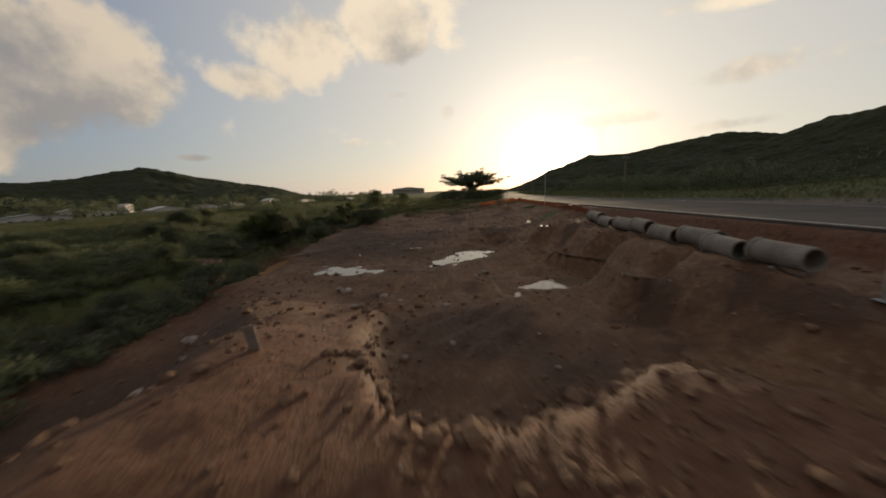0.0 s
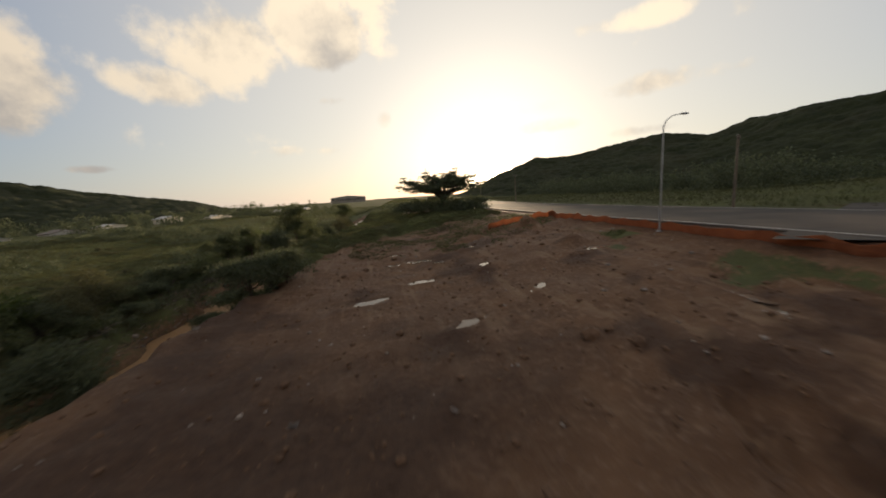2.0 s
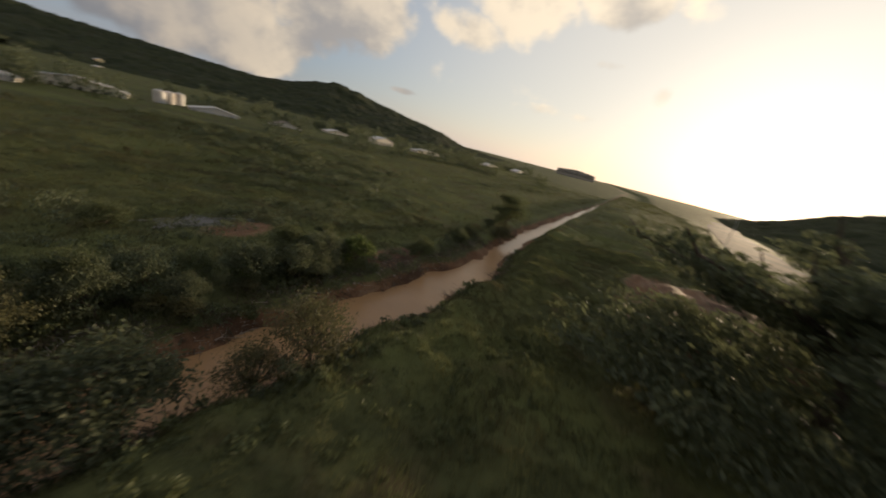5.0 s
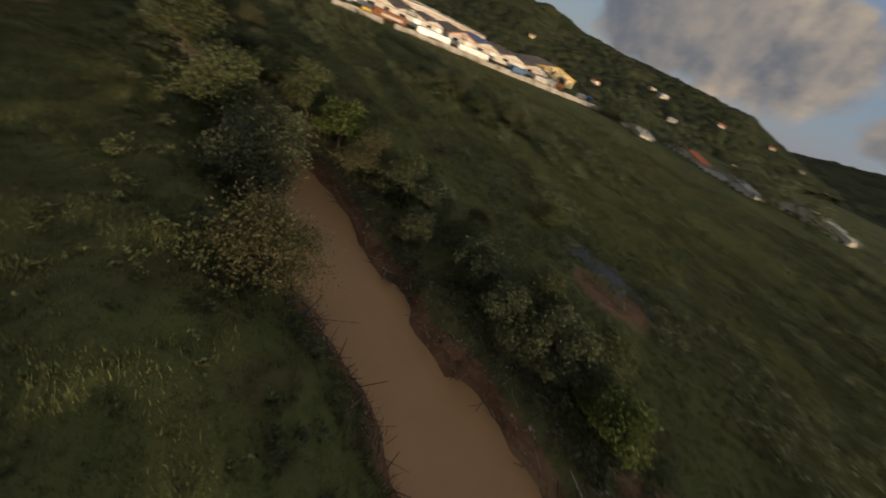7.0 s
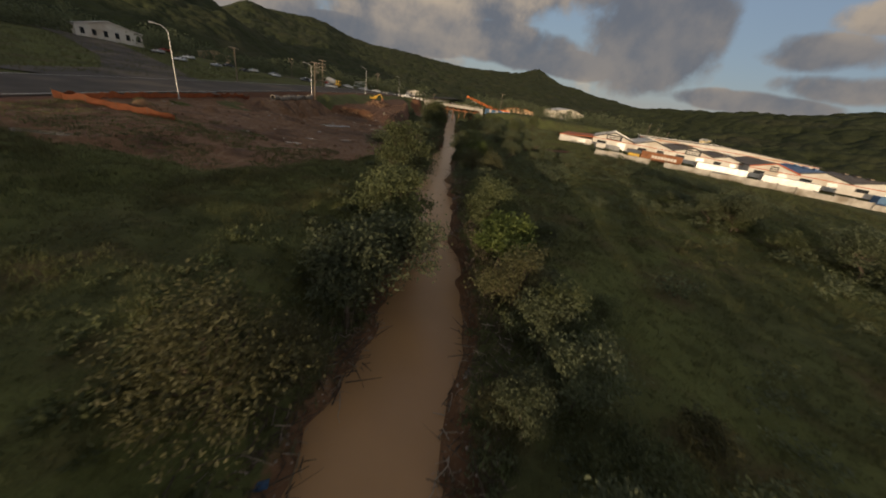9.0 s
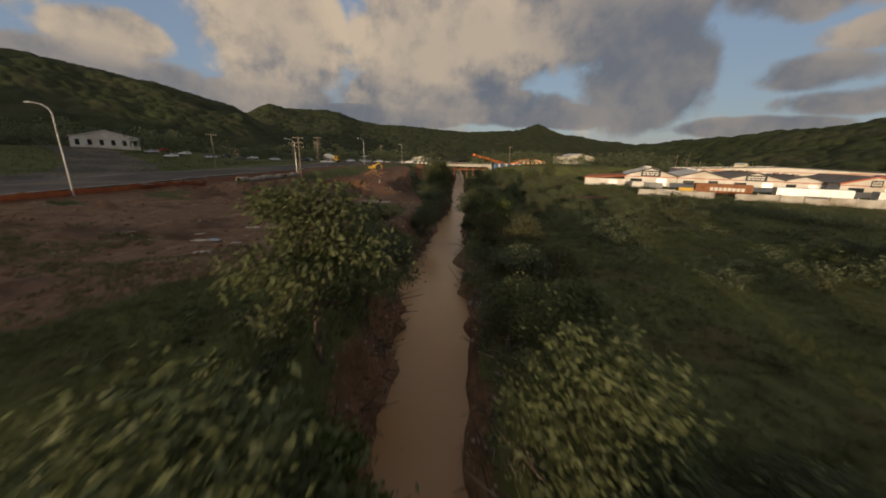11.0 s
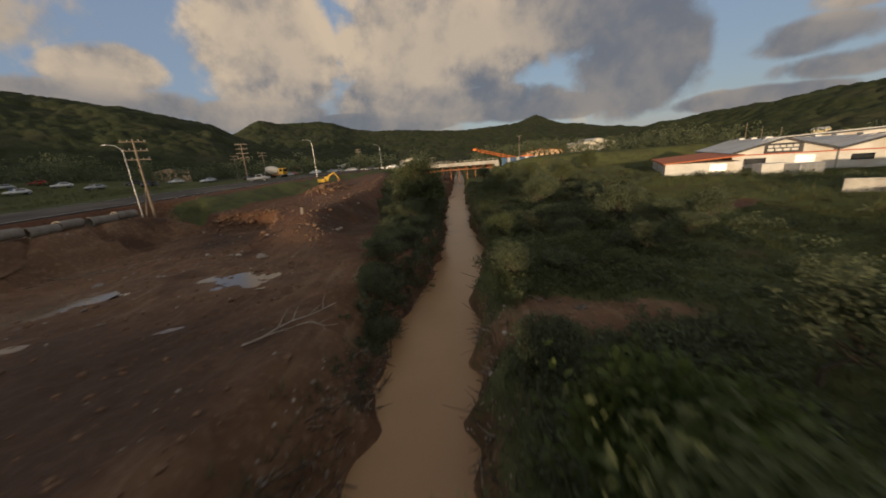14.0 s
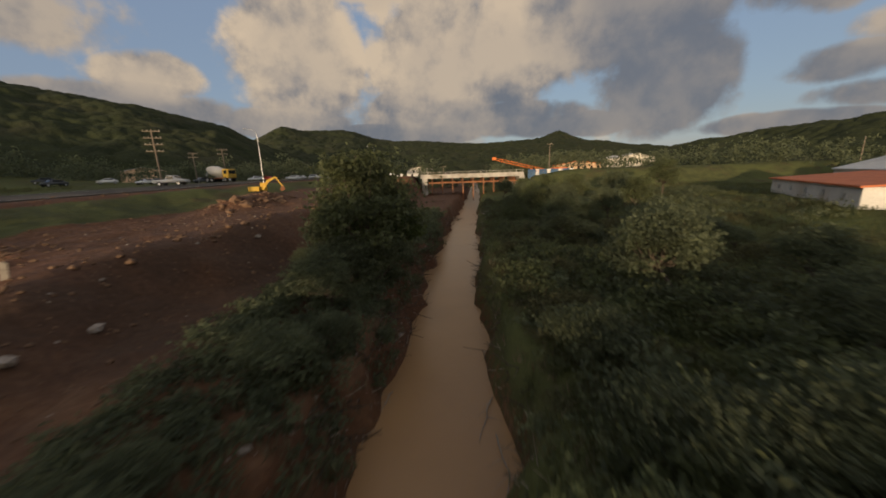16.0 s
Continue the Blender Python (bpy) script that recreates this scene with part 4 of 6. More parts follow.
def tree_parts(root, tall, wide, clumps, count, size, mat, seed, lean=0.0, trunk_share=0.45, trunk_r=0.11, flat=0.75):
    """A tapered trunk with limbs that each end in a clump of leaves."""
    rnd = np.random.default_rng(seed)
    bm = bmesh.new()
    fork = Vector((lean * tall * 0.3, 0, tall * trunk_share))
    add_tube(bm, [(0, 0, -0.4), (lean * 0.1, 0.03, tall * trunk_share * 0.5), fork], [trunk_r * 1.3, trunk_r, trunk_r * 0.8], 7)
    centres, radii = [], []
    for k in range(clumps):
        a = k * 2.4 + rnd.random() * 0.7
        q = math.sqrt((k + 0.6) / clumps)
        c = Vector((math.cos(a) * wide * 0.72 * q + lean * tall * 0.3, math.sin(a) * wide * 0.72 * q, tall * (0.42 + 0.48 * (1 - 0.75 * q * q) + 0.10 * rnd.normal())))
        centres.append(tuple(c))
        radii.append(wide * (0.30 + 0.16 * rnd.random()))
        midp = fork.lerp(c, 0.55) + Vector((0, 0, -0.08 * tall))
        add_tube(bm, [fork + Vector((0, 0, -0.25 * tall * trunk_share * rnd.random())), midp, c], [trunk_r * 0.55, trunk_r * 0.35, trunk_r * 0.12], 5)
    part("trunk", bm, M_BARK, root)
    v, f = leaf_cloud(centres, radii, count, size, flat, rnd)
    array_mesh("crown", v, f, mat, parent=root)


def shrub_kinds():
    spec = [("bank_tree", 4.6, 2.3, 15, 8200, 0.088, M_LEAF[0], "leafy green tree on the river bank"),
            ("bank_tree", 4.0, 2.5, 16, 8200, 0.09, M_LEAF[1], "dense dark green tree over the river bank"),
            ("olive_bush", 3.6, 2.4, 20, 7500, 0.07, M_LEAF[2], "olive bush with fine leaves on the bank"),
            ("bright_tree", 3.8, 2.0, 14, 6000, 0.105, M_LEAF[3], "bright yellow-green tree on the river bank"),
            ("shrub", 2.3, 1.9, 13, 5000, 0.078, M_LEAF[1], "low dark green shrub among rough grass"),
            ("shrub", 2.0, 2.0, 13, 5000, 0.075, M_LEAF[0], "low green shrub among rough grass"),
            ("shrub", 1.7, 1.7, 10, 2600, 0.085, M_LEAF[2], "dry olive-brown shrub among rough grass")]
    made = []
    for k, (name, tall, wide, clumps, count, size, mat, label) in enumerate(spec):
        root = thing(name, pose(0, 0, 0), label, "tree" if "tree" in name else "bush", "plants of the valley")
        tree_parts(root, tall, wide, clumps, count, size, mat, 100 + k, lean=0.7 if k == 1 else 0.0, trunk_share=0.4 if tall > 3 else 0.22, trunk_r=0.10 if tall > 3 else 0.06)
        made.append(root)
    return made


KINDS = shrub_kinds()
used_kind = set()


def plant(kind, x, y, size=1.0, turn=None, sink=0.05):
    z = ground_z(x, y)
    turn = random.uniform(0, 360) if turn is None else turn
    m = pose(x, y, z - sink, 0, 0, turn) @ Matrix.Diagonal((size * random.uniform(0.9, 1.1), size * random.uniform(0.9, 1.1), size, 1))
    if kind not in used_kind:
        used_kind.add(kind)
        KINDS[kind].matrix_basis = m
        return KINDS[kind]
    src = KINDS[kind]
    keep = src.matrix_basis.copy()
    src.matrix_basis = Matrix.Identity(4)
    ob = copy_thing(src, m)
    src.matrix_basis = keep
    return ob


# trees that stand out: kind, x, y, size
for k, x, y, s in [(2, -50.0, 88.4, 1.05), (2, -51.2, 86.0, .8), (1, -52.8, 81.8, 1.25), (1, -54.0, 78.0, 1.2), (0, -54.6, 73.2, 1.25), (3, -55.3, 69.8, .95), (0, -54.6, 66.0, 1.2), (1, -55.4, 61.0, 1.0),
                   (0, -62.2, 70.5, 1.05), (3, -62.0, 76.0, 1.1), (2, -61.8, 80.5, .95), (0, -62.6, 83.8, .8), (1, -62.4, 87.4, .75), (5, -63.4, 90.5, 1.0), (3, -61.4, 92.6, .6),
                   (4, -60.2, 97.5, 1.0), (1, -60.0, 101.0, .6), (0, -63.8, 66.0, .95), (5, -63.8, 60.5, 1.2), (4, -65.4, 54.0, 1.2), (2, -67.5, 47.5, 1.0), (6, -69.5, 51.0, 1.2),
                   (3, -66.6, 38.6, 1.15), (0, -65.6, 34.6, .8), (1, -64.6, 32.4, .65), (2, -65.8, 42.0, .85), (0, -66.4, 33.4, 1.1), (0, -68.6, 35.0, .8), (4, -51.6, 44.8, 1.25), (4, -53.8, 42.6, 1.3), (4, -55.6, 45.0, 1.15), (4, -53.4, 46.6, 1.1), (4, -56.4, 41.6, .8), 
                   (4, -59.6, 6.0, .9), (4, -59.8, 11.5, .9), (4, -60.2, 15.0, .7), (4, -61.5, 0.5, .9), (4, -62.5, -6.0, .9), (0, -63.4, -17.5, 1.75), (3, -64.6, -19.0, 1.45), (4, -62.6, -15.6, 1.5), (4, -64.4, -16.2, 1.4), (1, -61.8, -19.0, 1.2), (0, -62.2, -22.0, 1.65), (1, -63.8, -26.0, 1.4),
                   (1, -62.2, -13.0, .8), (0, -84, -52, 1.0), (1, -88, -47, 1.1), (0, -92, -55, 1.2), (1, -96, -62, 1.2), (0, -86, -66, 1.1), (1, -100, -52, 1.2), (0, -82, -42, .9), (1, -90, -38, 1.0), (0, -97, -44, 1.1), (1, -104, -66, 1.3), (0, -93, -74, 1.2), (1, -84, -78, 1.1), (0, -110, -58, 1.3), (0, -52.5, 141.0, 1.5), (2, -51.6, 136.5, .9), (5, -76.8, 91.0, 1.0), (6, -67.2, 88.6, .8)]:
    plant(k, x, y, s)
for k, x, y, s, turn in [(1, -66.2, 33.0, .95, 10), (1, -65.8, 33.6, 1.05, 0), (0, -65.8, 36.8, .85, 0), (1, -66.2, 40.4, .8, -20), (3, -67.6, 30.4, 1.2, 0), (1, -58.2, 32.0, .95, 180), (4, -57.6, 31.2, .7, 0)]:
    plant(k, x, y, s, turn)


def scatter_plants(count, xr, yr, kinds, size, test, seed):
    r = random.Random(seed)
    tries = made = 0
    while made < count and tries < count * 30:
        tries += 1
        x, y = r.uniform(*xr), r.uniform(*yr)
        if not test(x, y):
            continue
        plant(r.choice(kinds), x, y, r.uniform(*size))
        made += 1


def off_river(x, y):
    return x - float(river_x(y))


# east bank below the made ground, both banks to the bridge, thicket on the west bank
scatter_plants(16, (-66, -50), (-50, 0), (1, 4, 5, 4), (0.35, 0.6), lambda x, y: off_river(x, y) > 4.0 and x < np.interp(y, [-60, -31, -18, -5, 4], [-54, -55, -58.5, -59, -60]), 1)
scatter_plants(46, (-92, -66), (-70, 8), (4, 5, 6, 4, 1), (0.7, 1.15), lambda x, y: off_river(x, y) < -4.6 - max(0, (y - 2) * 0.8), 3)
scatter_plants(26, (-74, -62), (22, 70), (4, 5, 6), (0.5, 0.9), lambda x, y: -9 < off_river(x, y) < -4.0, 4)
scatter_plants(18, (-70, -40), (60, 150), (4, 5, 6), (0.5, 1.0), lambda x, y: -7.5 < off_river(x, y) < -3.8, 5)


scatter_plants(26, (-70, -50), (66, 104), (0, 1, 4, 5, 3), (0.5, 0.85), lambda x, y: -9.5 < off_river(x, y) < -4.6, 6)
scatter_plants(16, (-86, -68), (-8, 30), (4, 5, 4, 1), (0.6, 1.0), lambda x, y: -15 < off_river(x, y) < -4.4 and not 16 < y < 22, 7)


scatter_plants(16, (-104, -95), (46, 74), (4, 1, 5), (0.8, 1.25), lambda x, y: abs(x + 99.5 + 0.1 * (y - 60)) < 3.5, 8)


def thicket(name, count, xr, yr, size, test, seed, mat, label, leaves=130, leaf=0.095):
    """Low bushes grown into one another, too many to tell apart."""
    r = np.random.default_rng(seed)
    x, y = r.uniform(*xr, count), r.uniform(*yr, count)
    keep = test(x, y)
    x, y = x[keep], y[keep]
    z = height(x, y)[0]
    ok = z > water_z(y) + 0.25
    x, y, z = x[ok], y[ok], z[ok]
    s = r.uniform(*size, len(x))
    centres, radii = [], []
    for k in range(len(x)):
        for j in range(4):
            centres.append((x[k] + r.normal() * s[k] * .45, y[k] + r.normal() * s[k] * .45, z[k] + s[k] * r.uniform(.15, .65)))
            radii.append(s[k] * r.uniform(.28, .5))
    v, f = leaf_cloud(centres, radii, leaves * len(x), leaf, 0.8, r)
    tagged(array_mesh(name, v, f, mat), label, "bushes", kind="stuff")


def river_off(x, y):
    return x - river_x(y)


thicket("undergrowth", 2000, (-80, -50), (-70, 130), (0.5, 1.1), lambda x, y: (river_off(x, y) < -3.5) & (river_off(x, y) > -7.5) & ~((y > 16.5) & (y < 21.5)), 51, M_LEAF[1], "low dark undergrowth along the west bank")
thicket("undergrowth", 700, (-80, -50), (-70, 130), (0.4, 0.9), lambda x, y: (river_off(x, y) < -3.2) & (river_off(x, y) > -6.5) & ~((y > 16.5) & (y < 21.5)), 52, M_LEAF[0], "mixed green undergrowth along the west bank")
thicket("undergrowth", 2600, (-68, -52), (-60, 17), (0.5, 1.15), lambda x, y: (river_off(x, y) > 3.0) & (x < np.interp(y, [-60, -31, -18, -5, 4, 12, 17], [-54, -55, -57.5, -58, -58.5, -58.5, -59.5])), 53, M_LEAF[1], "low dark undergrowth below the made ground")
thicket("undergrowth", 420, (-64, -50), (0, 60), (0.3, 0.7), lambda x, y: (river_off(x, y) > 3.2) & (river_off(x, y) < np.interp(y, [0, 16, 20, 36, 42, 60], [6, 6, 4.4, 4.4, 7, 8])), 54, M_LEAF[1], "sparse undergrowth along the east bank")
thicket("undergrowth", 420, (-64, -46), (60, 130), (0.4, 0.9), lambda x, y: (river_off(x, y) > 4.2) & (river_off(x, y) < 7.5), 55, M_LEAF[1], "low dark undergrowth along the east bank")
thicket("undergrowth", 260, (-64, -46), (60, 130), (0.4, 0.8), lambda x, y: (river_off(x, y) > 3.4) & (river_off(x, y) < 9.5), 56, M_LEAF[0], "mixed green undergrowth along the east bank")
thicket("undergrowth", 1200, (-92, -66), (-70, 11), (0.5, 1.2), lambda x, y: (river_off(x, y) < -3.6) & (river_off(x, y) > -17), 63, M_LEAF[2], "dry olive scrub on the west bank")
thicket("undergrowth", 900, (-92, -66), (-70, 11), (0.5, 1.1), lambda x, y: (river_off(x, y) < -4.0) & (river_off(x, y) > -17), 64, M_LEAF[0], "leafy green scrub on the west bank")
thicket("undergrowth", 620, (-84, -66), (5, 17), (0.6, 1.35), lambda x, y: (river_off(x, y) < -3.6) & (river_off(x, y) > -15), 66, M_LEAF[0], "leafy green scrub above the west bank")
thicket("undergrowth", 420, (-84, -64), (21.5, 31), (0.6, 1.2), lambda x, y: (river_off(x, y) < -4.2) & (river_off(x, y) > -13) & (ripple(x, y, 5, 73) > -0.3), 67, M_LEAF[1], "dark leafy scrub above the west bank")
thicket("undergrowth", 620, (-74, -56), (58, 106), (0.6, 1.3), lambda x, y: (river_off(x, y) < -4.4) & (river_off(x, y) > -10.5) & (ripple(x, y, 5, 72) > -0.45), 68, M_LEAF[0], "leafy green scrub along the west bank")
thicket("undergrowth", 110, (-88, -68), (-40, 14), (1.3, 2.3), lambda x, y: (river_off(x, y) < -4.6) & (river_off(x, y) > -17), 69, M_LEAF[0], "tall leafy green scrub on the west bank", 420, 0.12)
thicket("undergrowth", 90, (-88, -68), (-40, 14), (1.2, 2.1), lambda x, y: (river_off(x, y) < -4.6) & (river_off(x, y) > -17), 70, M_LEAF[1], "tall dark leafy scrub on the west bank", 420, 0.12)
thicket("undergrowth", 60, (-66, -55), (-30, 12), (1.1, 1.9), lambda x, y: (river_off(x, y) > 4.2) & (x < np.interp(y, [-31, -18, -5, 4, 12], [-55.5, -58, -58.5, -59, -59])), 71, M_LEAF[1], "tall dark leafy scrub below the made ground", 420, 0.11)
thicket("scrub", 5200, (-135, -64), (-70, 175), (0.5, 1.5), lambda x, y: (river_off(x, y) < -7) & (ripple(x, y, 15, 77) + 0.5 * ripple(x, y, 5, 76) > 0.32), 57, M_LEAF[1], "patches of dark scrub in the pasture", 75, 0.11)
thicket("scrub", 1500, (-58, -22), (62, 130), (0.2, 0.5), lambda x, y: (river_off(x, y) > 6) & (ripple(x, y, 11, 75) + 0.5 * ripple(x, y, 4, 74) > 0.2), 65, M_LEAF[0], "low weeds among the rough grass", 60, 0.07)
thicket("scrub", 900, (-150, -72), (30, 230), (1.0, 2.4), lambda x, y: (river_off(x, y) < -13) & (ripple(x, y, 16, 71) + 0.5 * ripple(x, y, 6, 70) > 0.34), 72, M_LEAF[1], "dark hedges and bushes in the pasture", 170, 0.15)
thicket("scrub", 500, (-150, -72), (-70, 170), (0.6, 1.3), lambda x, y: (river_off(x, y) < -9) & (ripple(x, y, 13, 78) > 0.45), 58, M_LEAF[2], "patches of dry olive scrub in the pasture", 120, 0.12)
thicket("scrub", 900, (-190, -55), (130, 430), (1.5, 3.4), lambda x, y: (river_off(x, y) < -8) & (ripple(x, y, 30, 79) > 0.1), 59, M_LEAF[1], "dark scrub beyond the pasture", 90, 0.30)
for x, y, s in ((-91.5, 21.9, 1.2), (-90.5, 23.6, .9), (-84.6, 18.8, .7), (-93.4, 20.4, .9)):
    plant(4, x, y, s)


def grass_stuff(name, count, xr, yr, test, tall, seed, mat, label):
    """Rough grass: many narrow bent blades in tufts, joined as one cover."""
    r = np.random.default_rng(seed)
    x, y = r.uniform(*xr, count), r.uniform(*yr, count)
    keep = test(x, y)
    x, y = x[keep], y[keep]
    z, bare = height(x, y)[:2]
    ok = (bare < (1.01 if name in ("reeds", "weeds", "sparse_grass") else 0.5)) & (z > water_z(y) + 0.08)
    x, y, z = x[ok], y[ok], z[ok]
    n, blades = len(x), 9
    a = r.uniform(0, 6.283, (n, blades))
    lean = r.uniform(0.15, 0.75, (n, blades))
    h = tall * r.uniform(0.5, 1.25, (n, blades)) * (1 + 0.5 * ripple(x, y, 3.0, 61))[:, None]
    bx, by = x[:, None] + r.normal(0, 0.13, (n, blades)), y[:, None] + r.normal(0, 0.13, (n, blades))
    w = (0.012 + 0.013 * r.random((n, blades))) * (1 if tall < 0.8 else 2.5)
    base = np.stack([bx, by, np.repeat(z[:, None], blades, 1) - 0.05], -1)
    side = np.stack([-np.sin(a) * w, np.cos(a) * w, 0 * w], -1)
    tip = base + np.stack([np.cos(a) * lean * h, np.sin(a) * lean * h, h], -1)
    verts = np.stack([base - side, base + side, tip], 2).reshape(-1, 3)
    k = np.arange(n * blades) * 3
    faces = np.stack([k, k + 1, k + 2], -1)
    me = bpy.data.meshes.new(name)
    me.vertices.add(len(verts))
    me.vertices.foreach_set("co", verts.ravel())
    me.loops.add(faces.size)
    me.loops.foreach_set("vertex_index", faces.ravel())
    me.polygons.add(len(faces))
    me.polygons.foreach_set("loop_start", np.arange(0, faces.size, 3))
    me.update(calc_edges=True)
    me.materials.append(mat)
    tagged(new(name, me), label, "grass", kind="stuff")


grass_stuff("grass", 74000, (-60, -14), (40, 135), lambda x, y: (x > river_x(y) + 3.2) & (x < road_x(y) - 1.5), 0.27, 11, M_GRASS, "rough green grass on the river flat")
grass_stuff("grass", 70000, (-104, -58), (-60, 130), lambda x, y: (x < river_x(y) - 3.4), 0.36, 12, M_GRASS, "rough green grass of the pasture")
grass_stuff("grass", 42000, (-150, 10), (128, 420), lambda x, y: (x < road_x(y) - 2) & (np.abs(x - river_x(y)) > 4), 0.6, 17, M_GRASS, "rough green grass on the far flats")
grass_stuff("grass", 14000, (-2, 60), (-60, 200), lambda x, y: (x > road_x(y) + 19), 0.6, 18, M_GRASS, "rough grass beyond the road")
grass_stuff("grass", 26000, (-150, -102), (-90, 150), lambda x, y: x < 0, 0.6, 16, M_GRASS, "rough green grass of the far pasture")
grass_stuff("sparse_grass", 9500, (-53, -20), (47, 76), lambda x, y: (x > river_x(y) + 4) & (x < road_x(y) - 2.5) & (ripple(x, y, 4, 19) + 0.6 * ripple(x, y, 1.7, 20) > np.interp(y, [47, 54, 76], [0.4, -0.3, -0.7])), 0.27, 19, M_GRASS, "sparse weedy grass on trampled earth")
grass_stuff("reeds", 9000, (-76, -48), (-70, 130), lambda x, y: (np.abs(np.abs(x - river_x(y)) - 3.6) < 0.75), 0.55, 13, M_REED, "dry flattened reeds along the water's edge")
grass_stuff("weeds", 12000, (-80, -46), (-60, 130), lambda x, y: (np.abs(np.abs(x - river_x(y)) - 3.9) < 1.2), 0.5, 15, M_LEAF[1], "dark green weeds along the water's edge")
grass_stuff("weeds", 9000, (-66, -46), (-60, 60), lambda x, y: (x > river_x(y) + 3.2) & (x < np.interp(y, [-60, -31, -18, -5, 4, 60], [-55, -56, -59, -59.5, -60.5, -54])), 0.4, 14, M_LEAF[1], "dark green weeds on the east bank")


def twig_stuff(name, count, test, seed, mat, label, long=0.5):
    """Flood wrack: thin sticks strewn over the foot of the banks."""
    r = np.random.default_rng(seed)
    x, y = r.uniform(-82, -44, count), r.uniform(-60, 130, count)
    keep = test(x, y)
    x, y = x[keep], y[keep]
    z = height(x, y)[0]
    ok = (z > water_z(y) - 0.15) & (z < water_z(y) + 2.2)
    x, y = x[ok], y[ok]
    z = np.maximum(z[ok], water_z(y) + 0.02)
    n = len(x)
    a, tilt = r.uniform(0, 6.283, n), r.normal(0, 0.35, n)
    l, w = long * np.exp(r.normal(0, 0.5, n)), r.uniform(0.012, 0.035, n)
    p = np.stack([x, y, z + 0.05], -1)
    d = np.stack([np.cos(a) * np.cos(tilt), np.sin(a) * np.cos(tilt), np.abs(np.sin(tilt))], -1) * l[:, None]
    sd = np.stack([-np.sin(a) * w, np.cos(a) * w, 0 * w], -1)
    up = np.stack([0 * w, 0 * w, w * 1.6], -1)
    v = np.stack([p - sd, p + sd, p + up, p + d - sd * .5, p + d + sd * .5, p + d + up * .5], 1).reshape(-1, 3)
    k = np.arange(n) * 6
    f = np.concatenate([np.stack([k + i, k + j, k + j + 3, k + i + 3], -1) for i, j in ((0, 1), (1, 2), (2, 0))])
    tagged(array_mesh(name, v, f, mat), label, "twigs", kind="stuff")


def foot(x, y):
    o = np.abs(river_off(x, y) + 0.2) + 0.9 * ripple(x, y, 4, 87)
    return (o > 2.0) & (o < 4.8)


twig_stuff("flood_wrack", 90000, foot, 61, M_BARK, "dark sticks and roots strewn along the river banks", 0.6)
twig_stuff("flood_wrack", 30000, foot, 62, M_DEAD, "pale sticks and litter strewn along the river banks", 0.35)


def build_spreading_tree():
    """The broad layered tree that stands against the sun."""
    x, y = -25.0, 98.5
    root = thing("spreading_tree", pose(x, y, ground_z(x, y)) @ Matrix.Diagonal((1.25, 1.1, 1.05, 1)), "broad dark spreading tree with layered branches", "tree")
    bm = bmesh.new()
    rnd = np.random.default_rng(5)
    add_tube(bm, [(0, 0, -0.5), (0.2, 0.1, 2.0), (0.3, 0, 4.0)], [0.55, 0.42, 0.36], 10)
    centres, radii = [], []
    for k in range(26):
        a = k * 2.4 + rnd.normal() * 0.2
        reach = 2.5 + 8.3 * ((k * 7) % 26) / 26
        top = 5.2 + 4.4 * (1 - (reach / 11.5) ** 2) * (0.45 + 0.55 * rnd.random()) + rnd.normal() * 0.5
        end = Vector((math.cos(a) * reach, math.sin(a) * reach, top))
        start = Vector((0.3, 0, 2.2 + 0.06 * k))
        add_tube(bm, [start, start.lerp(end, 0.5) + Vector((0, 0, 0.5)), end, end * 1.10 + Vector((0, 0, 0.25))], [0.24, 0.15, 0.08, 0.03], 6)
        for j in range(5):
            f = 0.55 + 0.13 * j
            centres.append((end.x * f + rnd.normal() * 0.5, end.y * f + rnd.normal() * 0.5, top * (0.80 + 0.055 * j) + rnd.normal() * 0.3))
            radii.append(1.55 - 0.22 * j)
    for k in range(60):
        a = k * 2.4
        r0 = 1.5 + 8.0 * math.sqrt(k / 60)
        centres.append((math.cos(a) * r0, math.sin(a) * r0, 0.6 + 3.6 * rnd.random() * (1 - (r0 / 12) ** 2)))
        radii.append(1.5 + 0.6 * rnd.random())
    part("trunk", bm, M_BARK, root)
    v, f = leaf_cloud(centres, radii, 46000, 0.17, 0.42, rnd)
    array_mesh("crown", v, f, M_LEAF[1], parent=root)


build_spreading_tree()


def far_woods(name, count, spots, seed, label):
    """Trees too far to pick apart, as leafy clumps joined into one cover."""
    r = np.random.default_rng(seed)
    centres, radii = [], []
    for x0, y0, x1, y1, n in spots:
        for _ in range(n):
            t = r.random()
            x, y = x0 + (x1 - x0) * t + r.normal() * 9, y0 + (y1 - y0) * t + r.normal() * 9
            z = ground_z(x, y)
            h = r.uniform(4, 9)
            for j in range(5):
                centres.append((x + r.normal() * 2.2, y + r.normal() * 2.2, z + h * (0.10 + 0.19 * j) * r.uniform(.8, 1.2)))
                radii.append(h * (0.26, 0.34, 0.36, 0.31, 0.22)[j])
    v, f = leaf_cloud(centres, radii, count, 0.42, 0.9, r)
    ob = array_mesh(name, v, f, M_LEAF[1])
    tagged(ob, label, "trees", kind="stuff")


